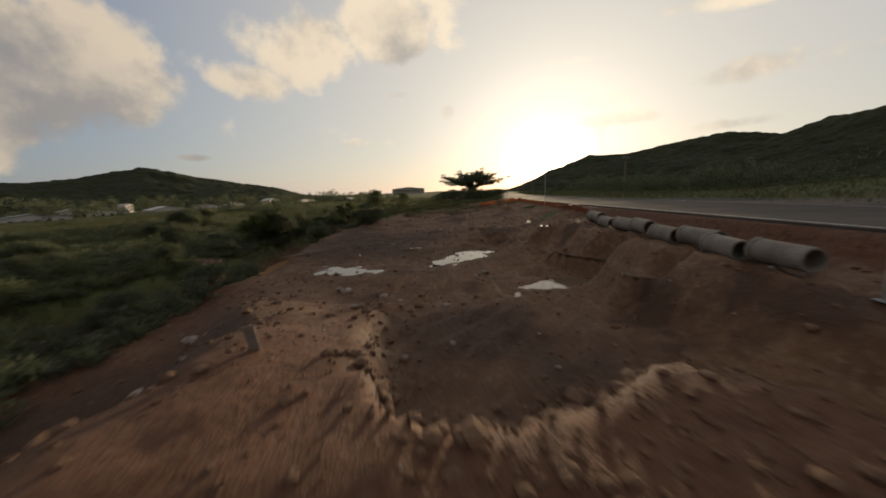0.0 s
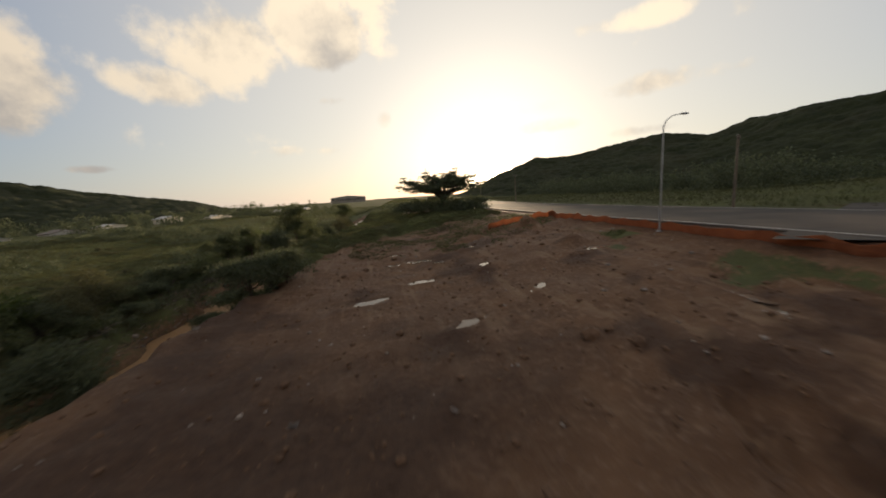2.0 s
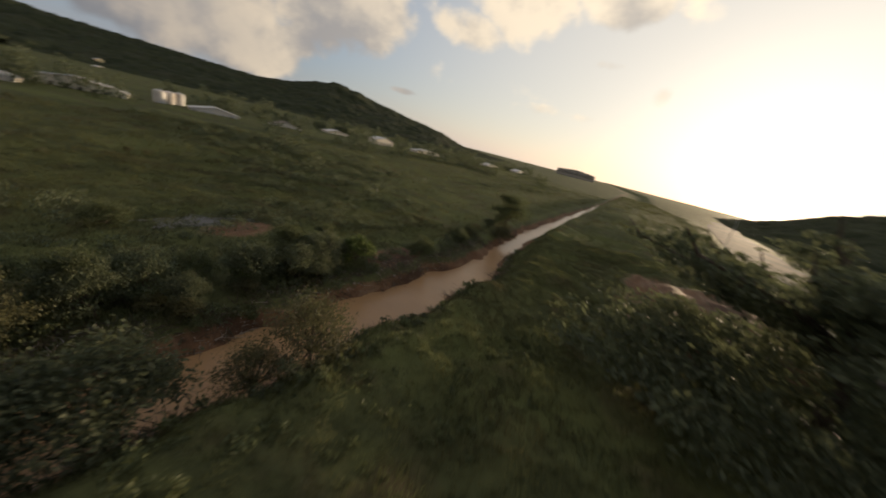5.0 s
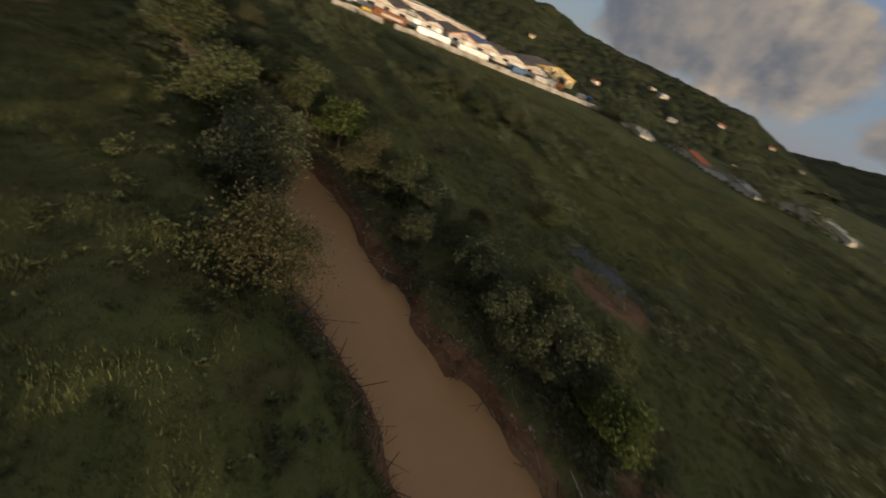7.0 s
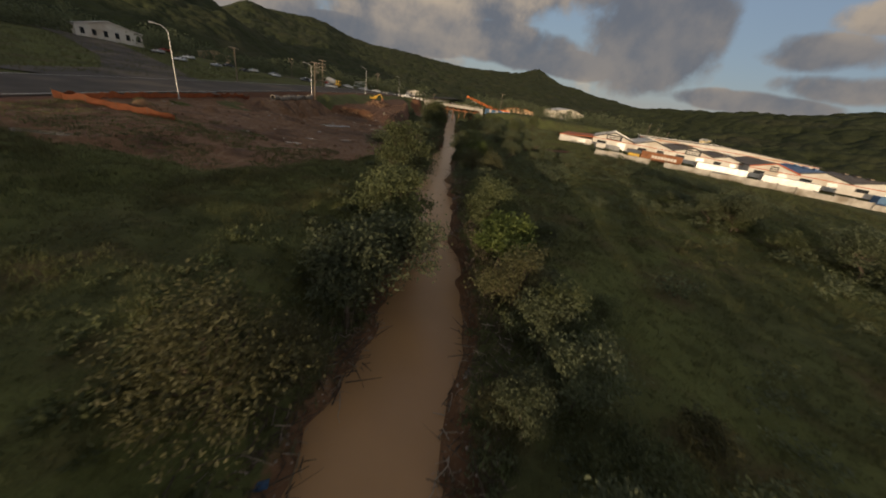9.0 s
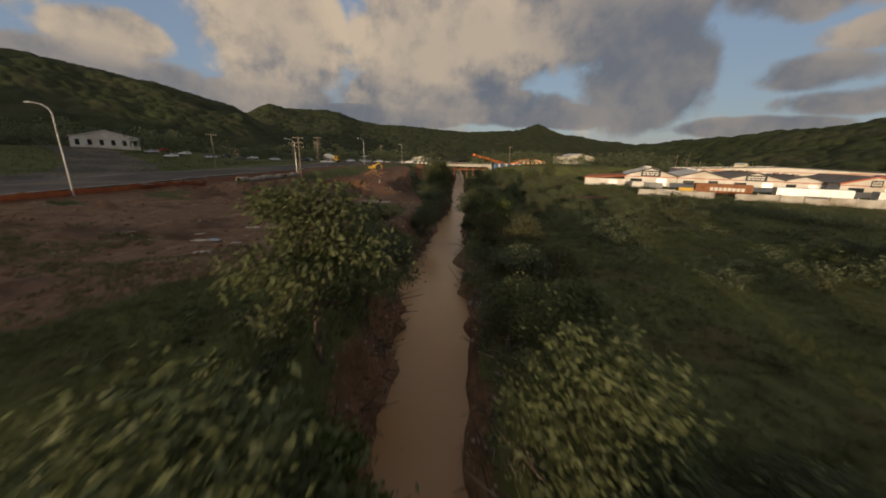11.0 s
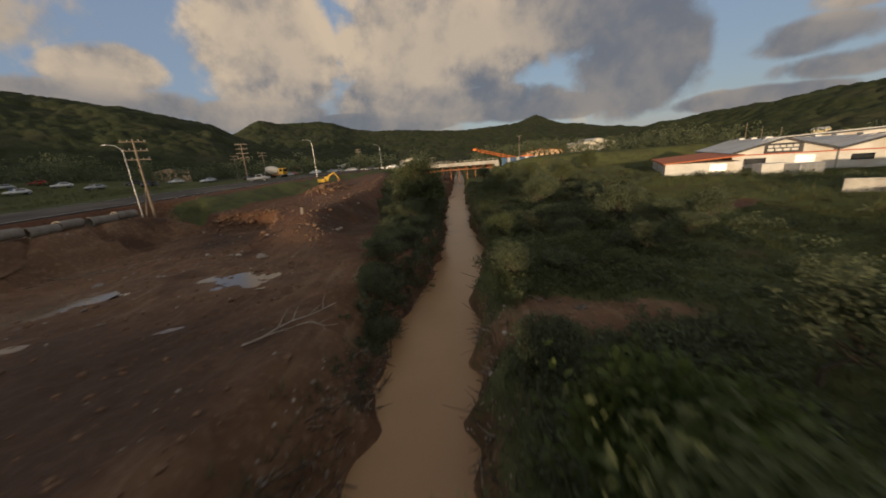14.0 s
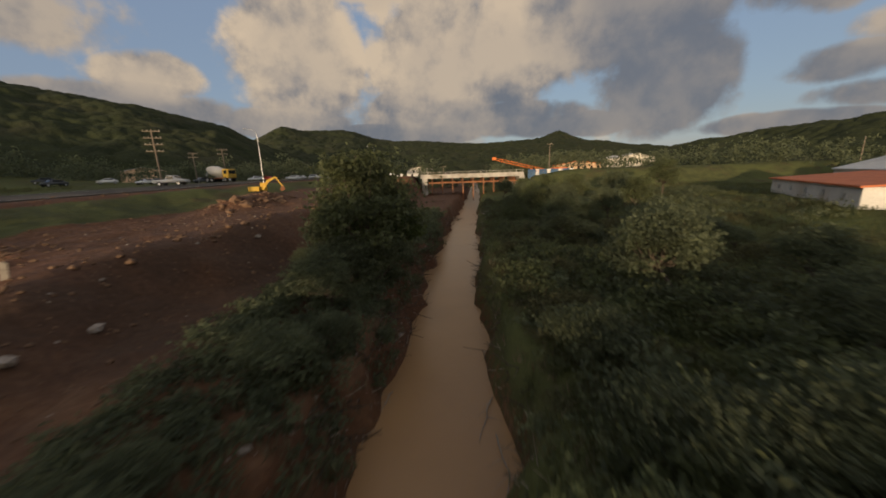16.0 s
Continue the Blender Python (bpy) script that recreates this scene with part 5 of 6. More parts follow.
far_woods("woods", 120000, [(80, -70, 110, 30, 110), (-125, -148, -64, -158, 36), (-40, -140, 60, -132, 36), (85, 30, 95, 60, 40), (60, 60, 75, 200, 150), (75, 200, 95, 330, 80), (40, -150, 60, -60, 50), (-60, -170, 40, -150, 70), (-200, -140, -90, -160, 60), (-215, -60, -150, -150, 40)], 31, "dark trees along the foot of the hills")
far_woods("woods", 50000, [(-215, 40, -190, 130, 40), (-230, 150, -190, 330, 50), (-180, 330, -100, 480, 40), (-150, 170, -90, 330, 25)], 32, "dark trees beyond the pasture")


# ---- loose earth, rubble, driftwood ----
def clod_mesh(seed):
    r = np.random.default_rng(seed)
    bm = bmesh.new()
    bmesh.ops.create_icosphere(bm, subdivisions=1, radius=1.0)
    for v in bm.verts:
        v.co *= 0.7 + 0.5 * r.random()
        v.co.z *= 0.65
    me = bpy.data.meshes.new("rock")
    bm.to_mesh(me)
    bm.free()
    return me


def scatter_clods(name, count, xr, yr, size, mat, test, seed, label):
    r = np.random.default_rng(seed)
    base = [clod_mesh(seed * 10 + k) for k in range(4)]
    shapes = []
    for me in base:
        shapes.append((np.array([v.co[:] for v in me.vertices]), np.array([p.vertices[:] for p in me.polygons])))
    verts, faces, n = [], [], 0
    x, y = r.uniform(*xr, count), r.uniform(*yr, count)
    keep = test(x, y)
    x, y = x[keep], y[keep]
    z, bare = height(x, y)[:2]
    for k in range(len(x)):
        if bare[k] < 0.4 or z[k] < water_z(y[k]) + 0.1:
            continue
        v, f = shapes[k % 4]
        s = size * math.exp(r.normal() * 0.55)
        a = r.uniform(0, 6.28)
        c, t = math.cos(a), math.sin(a)
        w = v * s
        w = np.stack([w[:, 0] * c - w[:, 1] * t + x[k], w[:, 0] * t + w[:, 1] * c + y[k], w[:, 2] + z[k] + s * 0.15], -1)
        verts.append(w)
        faces.append(f + n)
        n += len(v)
    ob = raw_mesh(name, np.concatenate(verts).tolist(), np.concatenate(faces).tolist(), mat)
    tagged(ob, label, "earth clods", kind="stuff")


scatter_clods("clods", 7000, (-58, -22), (-48, 62), 0.058, M_CLOD, lambda x, y: x < 0, 41, "scattered clods of red-brown earth")
scatter_clods("clods", 3000, (-46, -34), (-36, 0), 0.07, M_CLOD, lambda x, y: np.abs(y - np.interp(x, [-62, -57, -50, -45, -43, -42, -41, -38, -34], [11, 9, 4, -2, -12, -14.5, -15.5, -14.5, -14])) < 3.2, 42, "broken earth along the cut edge of the plateau")
scatter_clods("pale_stones", 420, (-58, -20), (-34, 58), 0.07, M_ROCK, lambda x, y: x < 0, 43, "small pale stones and scraps on the earth")


scatter_clods("rubble", 1100, (-50, -38), (-50, -28), 0.17, M_CLOD, lambda x, y: np.hypot(x + 43.4, (y + 40.0) * 0.7) + 1.5 * ripple(x, y, 3, 45) < 4.2, 46, "heap of broken earth and rubble beside the digger")
scatter_clods("rubble", 1500, (-56, -42), (-60, 2), 0.12, M_CLOD, lambda x, y: np.abs(x - np.interp(y, [-60, -40, -31, -22, -14, -8, 2], [-53, -52.4, -51.6, -50, -48.6, -48.4, -52.5])) < 0.9 + 0.5 * ripple(x, y, 2, 47), 47, "broken earth along the lip of the made ground")
scatter_clods("rubble", 700, (-45, -32), (-17, -10), 0.16, M_CLOD, lambda x, y: np.abs(y - np.interp(x, [-44, -43, -42.5, -41.7, -40.8, -39.2, -37.5, -36, -34], [-11, -13.2, -14.5, -15.4, -15.6, -14.9, -14.3, -13.2, -14]) - 1.0) < 1.3, 48, "broken rubble on the cut face of the plateau")
scatter_clods("flood_litter", 16000, (-68, -46), (-40, 125), 0.05, M_ROCK, foot, 44, "pale scraps and stones washed along the river banks")


def rock(x, y, size, seed, label):
    me = clod_mesh(seed)
    bm = bmesh.new()
    bm.from_mesh(me)
    bmesh.ops.subdivide_edges(bm, edges=bm.edges[:], cuts=1, use_grid_fill=True)
    for v in bm.verts:
        v.co += Vector((noise.noise(v.co * 2.0 + Vector((seed, 0, 0))), noise.noise(v.co * 2.0 + Vector((0, seed, 0))), noise.noise(v.co * 2.0))) * 0.18
    ob = link_mesh("boulder", bm, M_ROCK)
    ob.matrix_basis = pose(x, y, ground_z(x, y) + size * 0.25, 0, 0, seed * 40) @ Matrix.Scale(size, 4)
    tagged(ob, label, "boulder", "boulders on the earthworks")


for k, (x, y, s) in enumerate([(-47.6, 2.4, .45), (-48.3, 3.0, .32), (-44.8, 1.0, .3), (-43.6, 0.2, .25), (-53.0, -6.0, .4), (-52.5, -9.5, .35),
                                (-40.5, -1.0, .3), (-45.8, -3.6, .3), (-33.5, -12.0, .25)]):
    rock(x, y, s, 50 + k, "pale broken boulder on the earth slope")


def branch(x, y, length, turn, seed, mat, label, name="branch", thick=0.045, arms=4):
    r = random.Random(seed)
    bm = bmesh.new()
    pts = [Vector((0, 0, 0))]
    for k in range(6):
        pts.append(pts[-1] + Vector((length / 6, r.uniform(-.12, .12) * length / 2, 0)))
    base = [(p.x, p.y, 0.05 + 0.06 * math.sin(k)) for k, p in enumerate(pts)]
    add_tube(bm, base, [thick * (1 - 0.11 * k) for k in range(7)], 6)
    side = []
    for k in range(arms):
        i = 1 + k % 5
        d = Vector((r.uniform(.2, .5), r.choice((-1, 1)) * r.uniform(.2, .5), r.uniform(.02, .14))) * length * 0.5
        o = Vector(base[i])
        side.append(tube([o, o + d * 0.5 + Vector((0, 0, .04)), o + d], [thick * 0.5, thick * 0.35, thick * 0.15], 5))
    ob = link_mesh(name, bm, mat)
    for arm in side:
        part("side_branch", arm, mat, ob)
    z = ground_z(x, y)
    ob.matrix_basis = pose(x, y, max(z, float(water_z(y))) + 0.02, 0, 0, turn)
    tagged(ob, label, "branch", "driftwood")
    return ob


branch(-54.9, 20.2, 5.2, 232, 1, M_DEAD, "bare forked dead branch lying on the bank", thick=0.06, arms=6)
branch(-56.6, 18.2, 2.2, 170, 2, M_DEAD, "thin dead branch lying on the bank")
for k, (x, y, l, a) in enumerate([(-52.2, 88.0, 2.6, 80), (-53.0, 84.6, 2.2, 100), (-57.6, 88.3, 2.0, 60), (-57.8, 86.0, 1.6, 120), (-57.4, 90.0, 1.8, 85), (-51.6, 91.0, 2.4, 70), (-66.6, 18.0, 1.8, 95), (-70.4, -6.2, 3.4, 85),
                                  (-70.6, -8.4, 2.6, 80), (-71.0, 17.5, 1.3, 30), (-69.2, 16.6, .9, 140), (-60.4, 13.0, 1.3, 60), (-61.0, 9.0, 1.2, 110), (-66.0, -9.0, 1.5, 70), (-58.2, 38.5, 1.4, 30), (-57.0, 47.0, 2.0, 100),
                                  (-64.0, 43.0, 2.0, 80), (-60.6, 72.0, 1.6, 95), (-60.0, 66.0, 1.4, 70)]):
    branch(x, y, l, a, 20 + k, M_DEAD if k % 3 else M_REED, "pale driftwood caught at the water's edge", "driftwood", 0.035, 3)


def litter(x, y, size, turn, mat, label):
    bm = bmesh.new()
    n = 5
    grid = [[bm.verts.new(((i / n - .5) * size * 1.6, (j / n - .5) * size, 0.03 + 0.10 * size * math.sin(i * 1.7 + j) + 0.08 * size * math.cos(j * 2.1))) for j in range(n + 1)] for i in range(n + 1)]
    for i in range(n):
        for j in range(n):
            bm.faces.new((grid[i][j], grid[i + 1][j], grid[i + 1][j + 1], grid[i][j + 1]))
    bmesh.ops.solidify(bm, geom=bm.faces[:], thickness=0.01)
    ob = link_mesh("plastic_scrap", bm, mat)
    ob.matrix_basis = pose(x, y, max(ground_z(x, y), float(water_z(y))) + 0.03, 0, 0, turn)
    tagged(ob, label, "litter", "scraps of litter")


for k, (x, y, s) in enumerate([(-58.5, 90.5, .5), (-58.8, 84.8, .4), (-60.8, 71.4, .45), (-61.6, 64.0, .4), (-51.4, 89.4, .5), (-51.9, 86.6, .35), (-54.8, 36.2, .5), (-56.3, 38.6, .35), (-71.5, 18.6, .6), (-69.8, 17.2, .4),
                               (-60.0, 14.0, .4), (-59.2, 98.4, .6), (-66.0, -3.0, .3), (-46.0, 22.0, .4), (-42.0, 24.5, .3), (-39.5, 20.0, .35), (-44.5, 15.5, .35), (-52.4, 7.6, .3), (-36.0, 15.0, .3), (-47.5, 26.0, .35), (-31.0, 44.0, .4)]):
    litter(x, y, s * .7, k * 47, M_BLUE if k == 4 else M_ROCK, "blue scrap of plastic sheet on the ground" if k == 4 else "dirty pale scrap of plastic on the ground")


# ---- roadside ----
def concrete_pipe(length=2.5, outer=0.50, inner=0.41):
    bm = bmesh.new()
    n = 24
    rings = []
    for x, r in ((0, outer), (0, inner), (length, inner), (length, outer * 0.97), (length - 0.25, outer), (0.22, outer), (0.2, outer * 1.1), (0, outer * 1.1)):
        rings.append([bm.verts.new((x, r * math.cos(k * 2 * math.pi / n), r * math.sin(k * 2 * math.pi / n))) for k in range(n)])
    order = [7, 1, 2, 3, 4, 5, 6, 7]
    for a, b in zip(order, order[1:]):
        for k in range(n):
            bm.faces.new((rings[a][k], rings[a][(k + 1) % n], rings[b][(k + 1) % n], rings[b][k]))
    for v in rings[0]:
        bm.verts.remove(v)
    bmesh.ops.recalc_face_normals(bm, faces=bm.faces[:])
    return bm


first_pipe = None
for k, (x, y, a) in enumerate([(-24.6, 12.2, 264), (-24.9, 9.4, 261), (-25.2, 6.4, 268), (-25.3, 3.7, 257), (-25.8, 0.8, 262), (-25.9, -1.9, 270), (-26.6, -4.6, 256), (-26.9, -7.4, 263)]):
    z = ground_z(x, y) + 0.50
    m = pose(x, y, z, 0, 0, a)
    if first_pipe is None:
        first_pipe = tagged(link_mesh("concrete_pipe", concrete_pipe(), M_PIPE), "large grey concrete drain pipe lying beside the road", "pipe", "drain pipes in a row")
        first_pipe.matrix_basis = m
    else:
        copy_thing(first_pipe, m)


def safety_fence(name, pts, tall, label):
    """Orange plastic barrier mesh that sags between thin stakes."""
    root = thing(name, pose(0, 0, 0), label, "fence")
    bm = bmesh.new()
    prev = None
    P = [Vector(p) for p in pts]
    run = []
    for a, b in zip(P, P[1:]):
        n = max(2, int((b - a).length / 0.5))
        run += [a.lerp(b, k / n) for k in range(n)]
    run.append(P[-1])
    side = Vector((0.02, 0, 0))
    for k, p in enumerate(run):
        z = ground_z(p.x, p.y)
        sag = 0.16 * math.sin(math.pi * (k % 5) / 5) + 0.08 * noise.noise(Vector((k * 0.3, 1, 0)))
        wob = 0.12 * noise.noise(Vector((k * 0.25, 0, 3)))
        ring = []
        for j in range(5):
            h = tall * j / 4
            ring.append(bm.verts.new((p.x + wob * (j / 4), p.y, z + 0.02 + h - sag * j / 4)))
        if prev:
            for j in range(4):
                bm.faces.new((prev[j], ring[j], ring[j + 1], prev[j + 1]))
        prev = ring
    bmesh.ops.solidify(bm, geom=bm.faces[:], thickness=0.012)
    part("mesh_sheet", bm, M_NET, root)
    for k in range(0, len(run), 5):
        p = run[k]
        z = ground_z(p.x, p.y)
        part("stake", tube([(p.x + 0.04, p.y, z - 0.2), (p.x + 0.04, p.y, z + tall + 0.12)], [0.022, 0.018], 6), M_WOODP, root)


safety_fence("safety_fence", [(road_x(y) - 2.0, y, 0) for y in np.arange(17, 57, 3.0)], 0.72, "sagging orange plastic safety fence along the road")
safety_fence("safety_fence", [(-19.3, 56.0, 0), (-22.5, 55.6, 0), (-26.0, 55.2, 0), (-29.4, 54.4, 0)], 0.8, "loose end of orange safety fence across the earth")


def street_lamp(x, y, arm, label):
    z = ground_z(x, y)
    root = thing("street_lamp", pose(x, y, z, 0, 0, arm), label, "street lamp", "street lamps along the road")
    part("base_plate", box((-.2, -.2, 0), (.2, .2, .06), .01), M_STEEL, root)
    part("pole", tube([(0, 0, 0), (0, 0, 4.5), (0, 0, 8.6)], [0.085, 0.066, 0.05], 10), M_STEEL, root)
    part("arm", tube([(0, 0, 8.5), (0.25, 0, 9.0), (0.8, 0, 9.35), (1.7, 0, 9.5)], [0.05, 0.045, 0.04, 0.035], 8), M_STEEL, root)
    head = bmesh.new()
    bmesh.ops.create_uvsphere(head, u_segments=12, v_segments=8, radius=1.0)
    bmesh.ops.transform(head, matrix=Matrix.Translation((2.0, 0, 9.5)) @ Matrix.Diagonal((0.42, 0.16, 0.09, 1)), verts=head.verts[:])
    part("lamp_head", head, M_STEEL, root, "grey lamp head", smooth=True)
    return root


for x, y in ((-48.0, -104.0), (-36.0, -58.0), (-26.7, -11.6), (-20.3, 37.7), (-9.0, 170.0)):
    street_lamp(x, y, 0, "tall grey street lamp with one curved arm")


def utility_pole(x, y, tall, turn, arms, label, stays=False):
    z = ground_z(x, y)
    root = thing("utility_pole", pose(x, y, z, 0, 0, turn), label, "utility pole", "utility poles")
    part("pole", tube([(0, 0, -0.3), (0, 0, tall * .5), (0, 0, tall)], [0.17, 0.14, 0.11], 9), M_WOODP, root)
    if stays:
        part("stay_pole", tube([(0.9, 0, 0), (0.12, 0, tall * .42)], [0.12, 0.10], 8), M_WOODP, root)
    for k in range(arms):
        h = tall - 0.3 - 1.1 * k
        a = part("crossarm", box((-1.3, -.06, h - .07), (1.3, .06, h + .07), .01), M_WOODP, root)
        for px in (-1.15, -.55, .55, 1.15):
            part("insulator", tube([(px, 0, h + .07), (px, 0, h + .16), (px, 0, h + .26)], [.03, .06, .04], 7), M_CONC, a)


for x, y, h, turn, arms, stay in [(-27.3, -12.8, 10.4, 40, 3, True), (-5.8, -14.0, 8.6, 60, 1, False), (-19.4, -55.5, 9.6, 20, 4, False), (-0.5, 46.5, 8.6, 30, 1, False), (1.5, 112.0, 8.6, 30, 1, False),
                                  (14.0, 180.0, 8.6, 30, 1, False), (-8.0, -92.0, 9.0, 20, 2, False), (6.0, -100.0, 9.0, 20, 2, False), (-33.0, -140.0, 10.0, 5, 2, False),
                                  (-70.0, -150.0, 10.0, 5, 1, False), (-111.0, -128.0, 10.0, 5, 1, False)]:
    utility_pole(x, y, h, turn, arms, "weathered wooden utility pole with crossarms", stay)


def mast(x, y, tall):
    root = thing("mast", pose(x, y, ground_z(x, y)), "slim bare wooden mast behind the sheds", "mast", "masts behind the sheds")
    part("pole", tube([(0, 0, -0.3), (0, 0, tall * .6), (0, 0, tall)], [0.17, 0.13, 0.09], 8), M_WOODP, root)
    part("cap", tube([(0, 0, tall), (0, 0, tall + .12)], [0.15, 0.13], 8), M_STEEL, root)


for x, y in ((-190.5, -94.0), (-194.5, -91.5), (-199.0, -88.5)):
    mast(x, y, 9.0)


def car(name, x, y, turn, paint, label, z=None, pickup=False):
    z = ground_z(x, y) if z is None else z
    root = thing(name, pose(x, y, z, 0, 0, turn), label, "car" if name == "car" else "pickup truck", "parked vehicles")
    if pickup:
        prof = [(-2.5, .45), (-2.5, .95), (-.55, 1.0), (-.3, 1.62), (.75, 1.66), (1.25, 1.05), (2.3, .92), (2.45, .5)]
    else:
        prof = [(-2.1, .4), (-2.15, .85), (-1.7, 1.0), (-1.1, 1.42), (.35, 1.45), (1.0, 1.0), (2.0, .85), (2.1, .45)]
    bm = prism(prof, -.85, .85)
    bmesh.ops.bevel(bm, geom=bm.edges[:], offset=.07, segments=2, affect="EDGES")
    body = part("body", bm, M_CAR[paint], root, smooth=True)
    top = max(p[1] for p in prof)
    x0, x1 = (-.3, .85) if pickup else (-1.15, .6)
    for sgn in (-1, 1):
        part("side_window", box((x0, sgn * .865 - .012, 1.05), (x1 - .1, sgn * .865 + .012, top - .14), .02), M_GLASS, body)
        for wx in (-1.45, 1.4):
            w = part("wheel", tube([(wx, sgn * .66, .33), (wx, sgn * .90, .33)], [.33, .33], 16), M_TYRE, root)
            part("rim", tube([(wx, sgn * .88, .33), (wx, sgn * .915, .33)], [.2, .2], 12), M_STEEL, w)
    part("windscreen", box((-.02, -.7, -.28), (.02, .7, .28), 0, pose(.82 if not pickup else 1.05, 0, 1.26 if not pickup else 1.36, 0, -42, 0)), M_GLASS, body)
    return root


car("pickup_truck", -23.5, -52.5, 190, "silver", "silver pickup truck driving along the road", z=float(road_z(-52.5)) + .12, pickup=True)
for k, (x, y, a, c) in enumerate([(-36, -104, 0, "white"), (-28, -106, 5, "silver"), (-44, -103, 180, "dark"), (-14, -96, 40, "white"), (-4, -88, 60, "dark"), (8, -84, 70, "white"), (-10, -110, 0, "red"), (16, -70, 75, "dark"), (22, -60, 75, "silver"),
                                  (2, -108, 10, "white"), (-52, -105, 0, "white"), (28, -48, 70, "white"), (-18, -118, 0, "silver")]):
    car("car", x, y, a, c, c + " car parked by the road")


for k, (x, y, a, c) in enumerate([(34, -64, 60, "white"), (40, -56, 62, "silver"), (46, -70, 50, "red"), (12, -92, 40, "silver"), (-2, -98, 25, "white"), (18, -84, 45, "white"), (25, -76, 50, "dark"), (-22, -103, 10, "white"), (-31, -98, 170, "silver")]):
    car("car", x, y, a, c, c + " car parked beside the dusty road")


def mixer_truck(x, y, turn):
    root = thing("mixer_truck", pose(x, y, float(road_z(y)) + .1, 0, 0, turn), "dusty yellow and white concrete mixer truck by the road", "truck", "site vehicles")
    part("chassis", box((-3.2, -.5, .7), (3.0, .5, 1.0), .04), M_RUST, root)
    cab = part("cab", box((1.7, -1.1, .8), (3.3, 1.1, 2.7), .14), M_YELLOW, root)
    part("windscreen", box((3.29, -.9, 1.7), (3.33, .9, 2.45), .02), M_GLASS, cab)
    for sgn in (-1, 1):
        part("side_window", box((2.2, sgn * 1.11 - .015, 1.7), (3.0, sgn * 1.11 + .015, 2.4), .02), M_GLASS, cab)
    part("drum", tube([(-3.0, 0, 2.75), (-2.2, 0, 2.55), (-.6, 0, 2.2), (.8, 0, 1.95), (1.4, 0, 1.85)], [.55, .95, 1.2, 1.0, .5], 18), M_WHITE, root, "pale dusty drum", smooth=True)
    part("chute", tube([(-3.1, 0, 2.3), (-3.9, 0, 1.4)], [.22, .18], 8), M_STEEL, root)
    for wx in (-2.4, -1.3, 2.4):
        for sgn in (-1, 1):
            w = part("wheel", tube([(wx, sgn * .8, .5), (wx, sgn * 1.15, .5)], [.5, .5], 16), M_TYRE, root)
            part("rim", tube([(wx, sgn * 1.13, .5), (wx, sgn * 1.17, .5)], [.28, .28], 12), M_STEEL, w)


mixer_truck(-20.5, -70.0, 165)


def wrack_pile(x, y, z, seed, label):
    """A tangle of dead stems and flood wood."""
    r = np.random.default_rng(seed)
    bm = bmesh.new()
    for k in range(46):
        a, d = r.uniform(0, 6.28), abs(r.normal()) * 1.3
        p = Vector((math.cos(a) * d * .8, math.sin(a) * d * 1.7, .02 + .25 * max(0, 1 - d / 2.4)))
        q = p + Vector((r.normal() * .8, r.normal() * .8, abs(r.normal()) * .22))
        add_tube(bm, [p, p.lerp(q, .5) + Vector((0, 0, .06)), q], [.05, .04, .015], 5)
    ob = link_mesh("wrack_pile", bm, M_DEAD)
    ob.matrix_basis = pose(x, y, z)
    tagged(ob, label, "driftwood", kind="stuff")


wrack_pile(-70.8, -66.0, float(water_z(-66.0)) + .02, 88, "tangled flood wrack stranded on a bar in the river")


# ---- bridge ----
def build_bridge():
    x0, x1, y0, y1, top = -96.0, -62.0, -119.0, -107.0, 7.8
    root = thing("road_bridge", pose(0, 0, 0), "concrete road bridge under construction over the river", "bridge")
    part("deck", box((x0, y0, top - .9), (x1, y1, top - .3), .04), M_CONC, root)
    part("fascia_beam", box((x0, y1 + .003, top - 1.25), (x1, y1 + .35, top + .12), .03), M_CONC, root, "stained pale concrete edge beam")
    rail = part("railing", box((x0, y1 + .1, top + .75), (x1, y1 + .2, top + .85), .01), M_CONC, root)
    for k in range(18):
        x = x0 + .5 + k * (x1 - x0 - 1) / 17
        part("post", box((x - .07, y1 + .08, top + .12), (x + .07, y1 + .22, top + .75), .01), M_CONC, rail)
    for x in (x0 + 8, x0 + 17, x0 + 26):
        part("drain_stub", box((x - .12, y1 + .35, top - 1.2), (x + .12, y1 + .55, top + .1), .02), M_CONC, root)
    for x in (x0 + .6, x1 - 1.4):
        part("abutment", box((x - .9, y0, -1), (x + .9, y1 + .3, top - .9), .06), M_CONC, root)
    frame_ob = part("formwork_beam", box((x0 + 1.6, y1 - .8, 4.9), (x1 - 2.4, y1 - .5, 5.35), .02), M_RUST, root, "rust-brown steel formwork beam")
    part("formwork_beam", box((x0 + 1.6, y0 + .8, 4.9), (x1 - 2.4, y0 + 1.1, 5.35), .02), M_RUST, root)
    for k in range(9):
        x = x0 + 3 + k * 3.4
        part("prop", box((x - .16, y1 - .85, -1), (x + .16, y1 - .45, 4.9), .02), M_RUST, frame_ob)
        part("joist", box((x - .12, y0 + .4, 5.35), (x + .12, y1 - .2, top - .9), .02), M_RUST, frame_ob)
    for k, x in enumerate((x0 + 4, x1 - 5)):
        part("brace", tube([(x, y1 - .6, 2.5), (x + 3.4, y1 - .6, 4.9)], [.1, .1], 6), M_RUST, frame_ob)


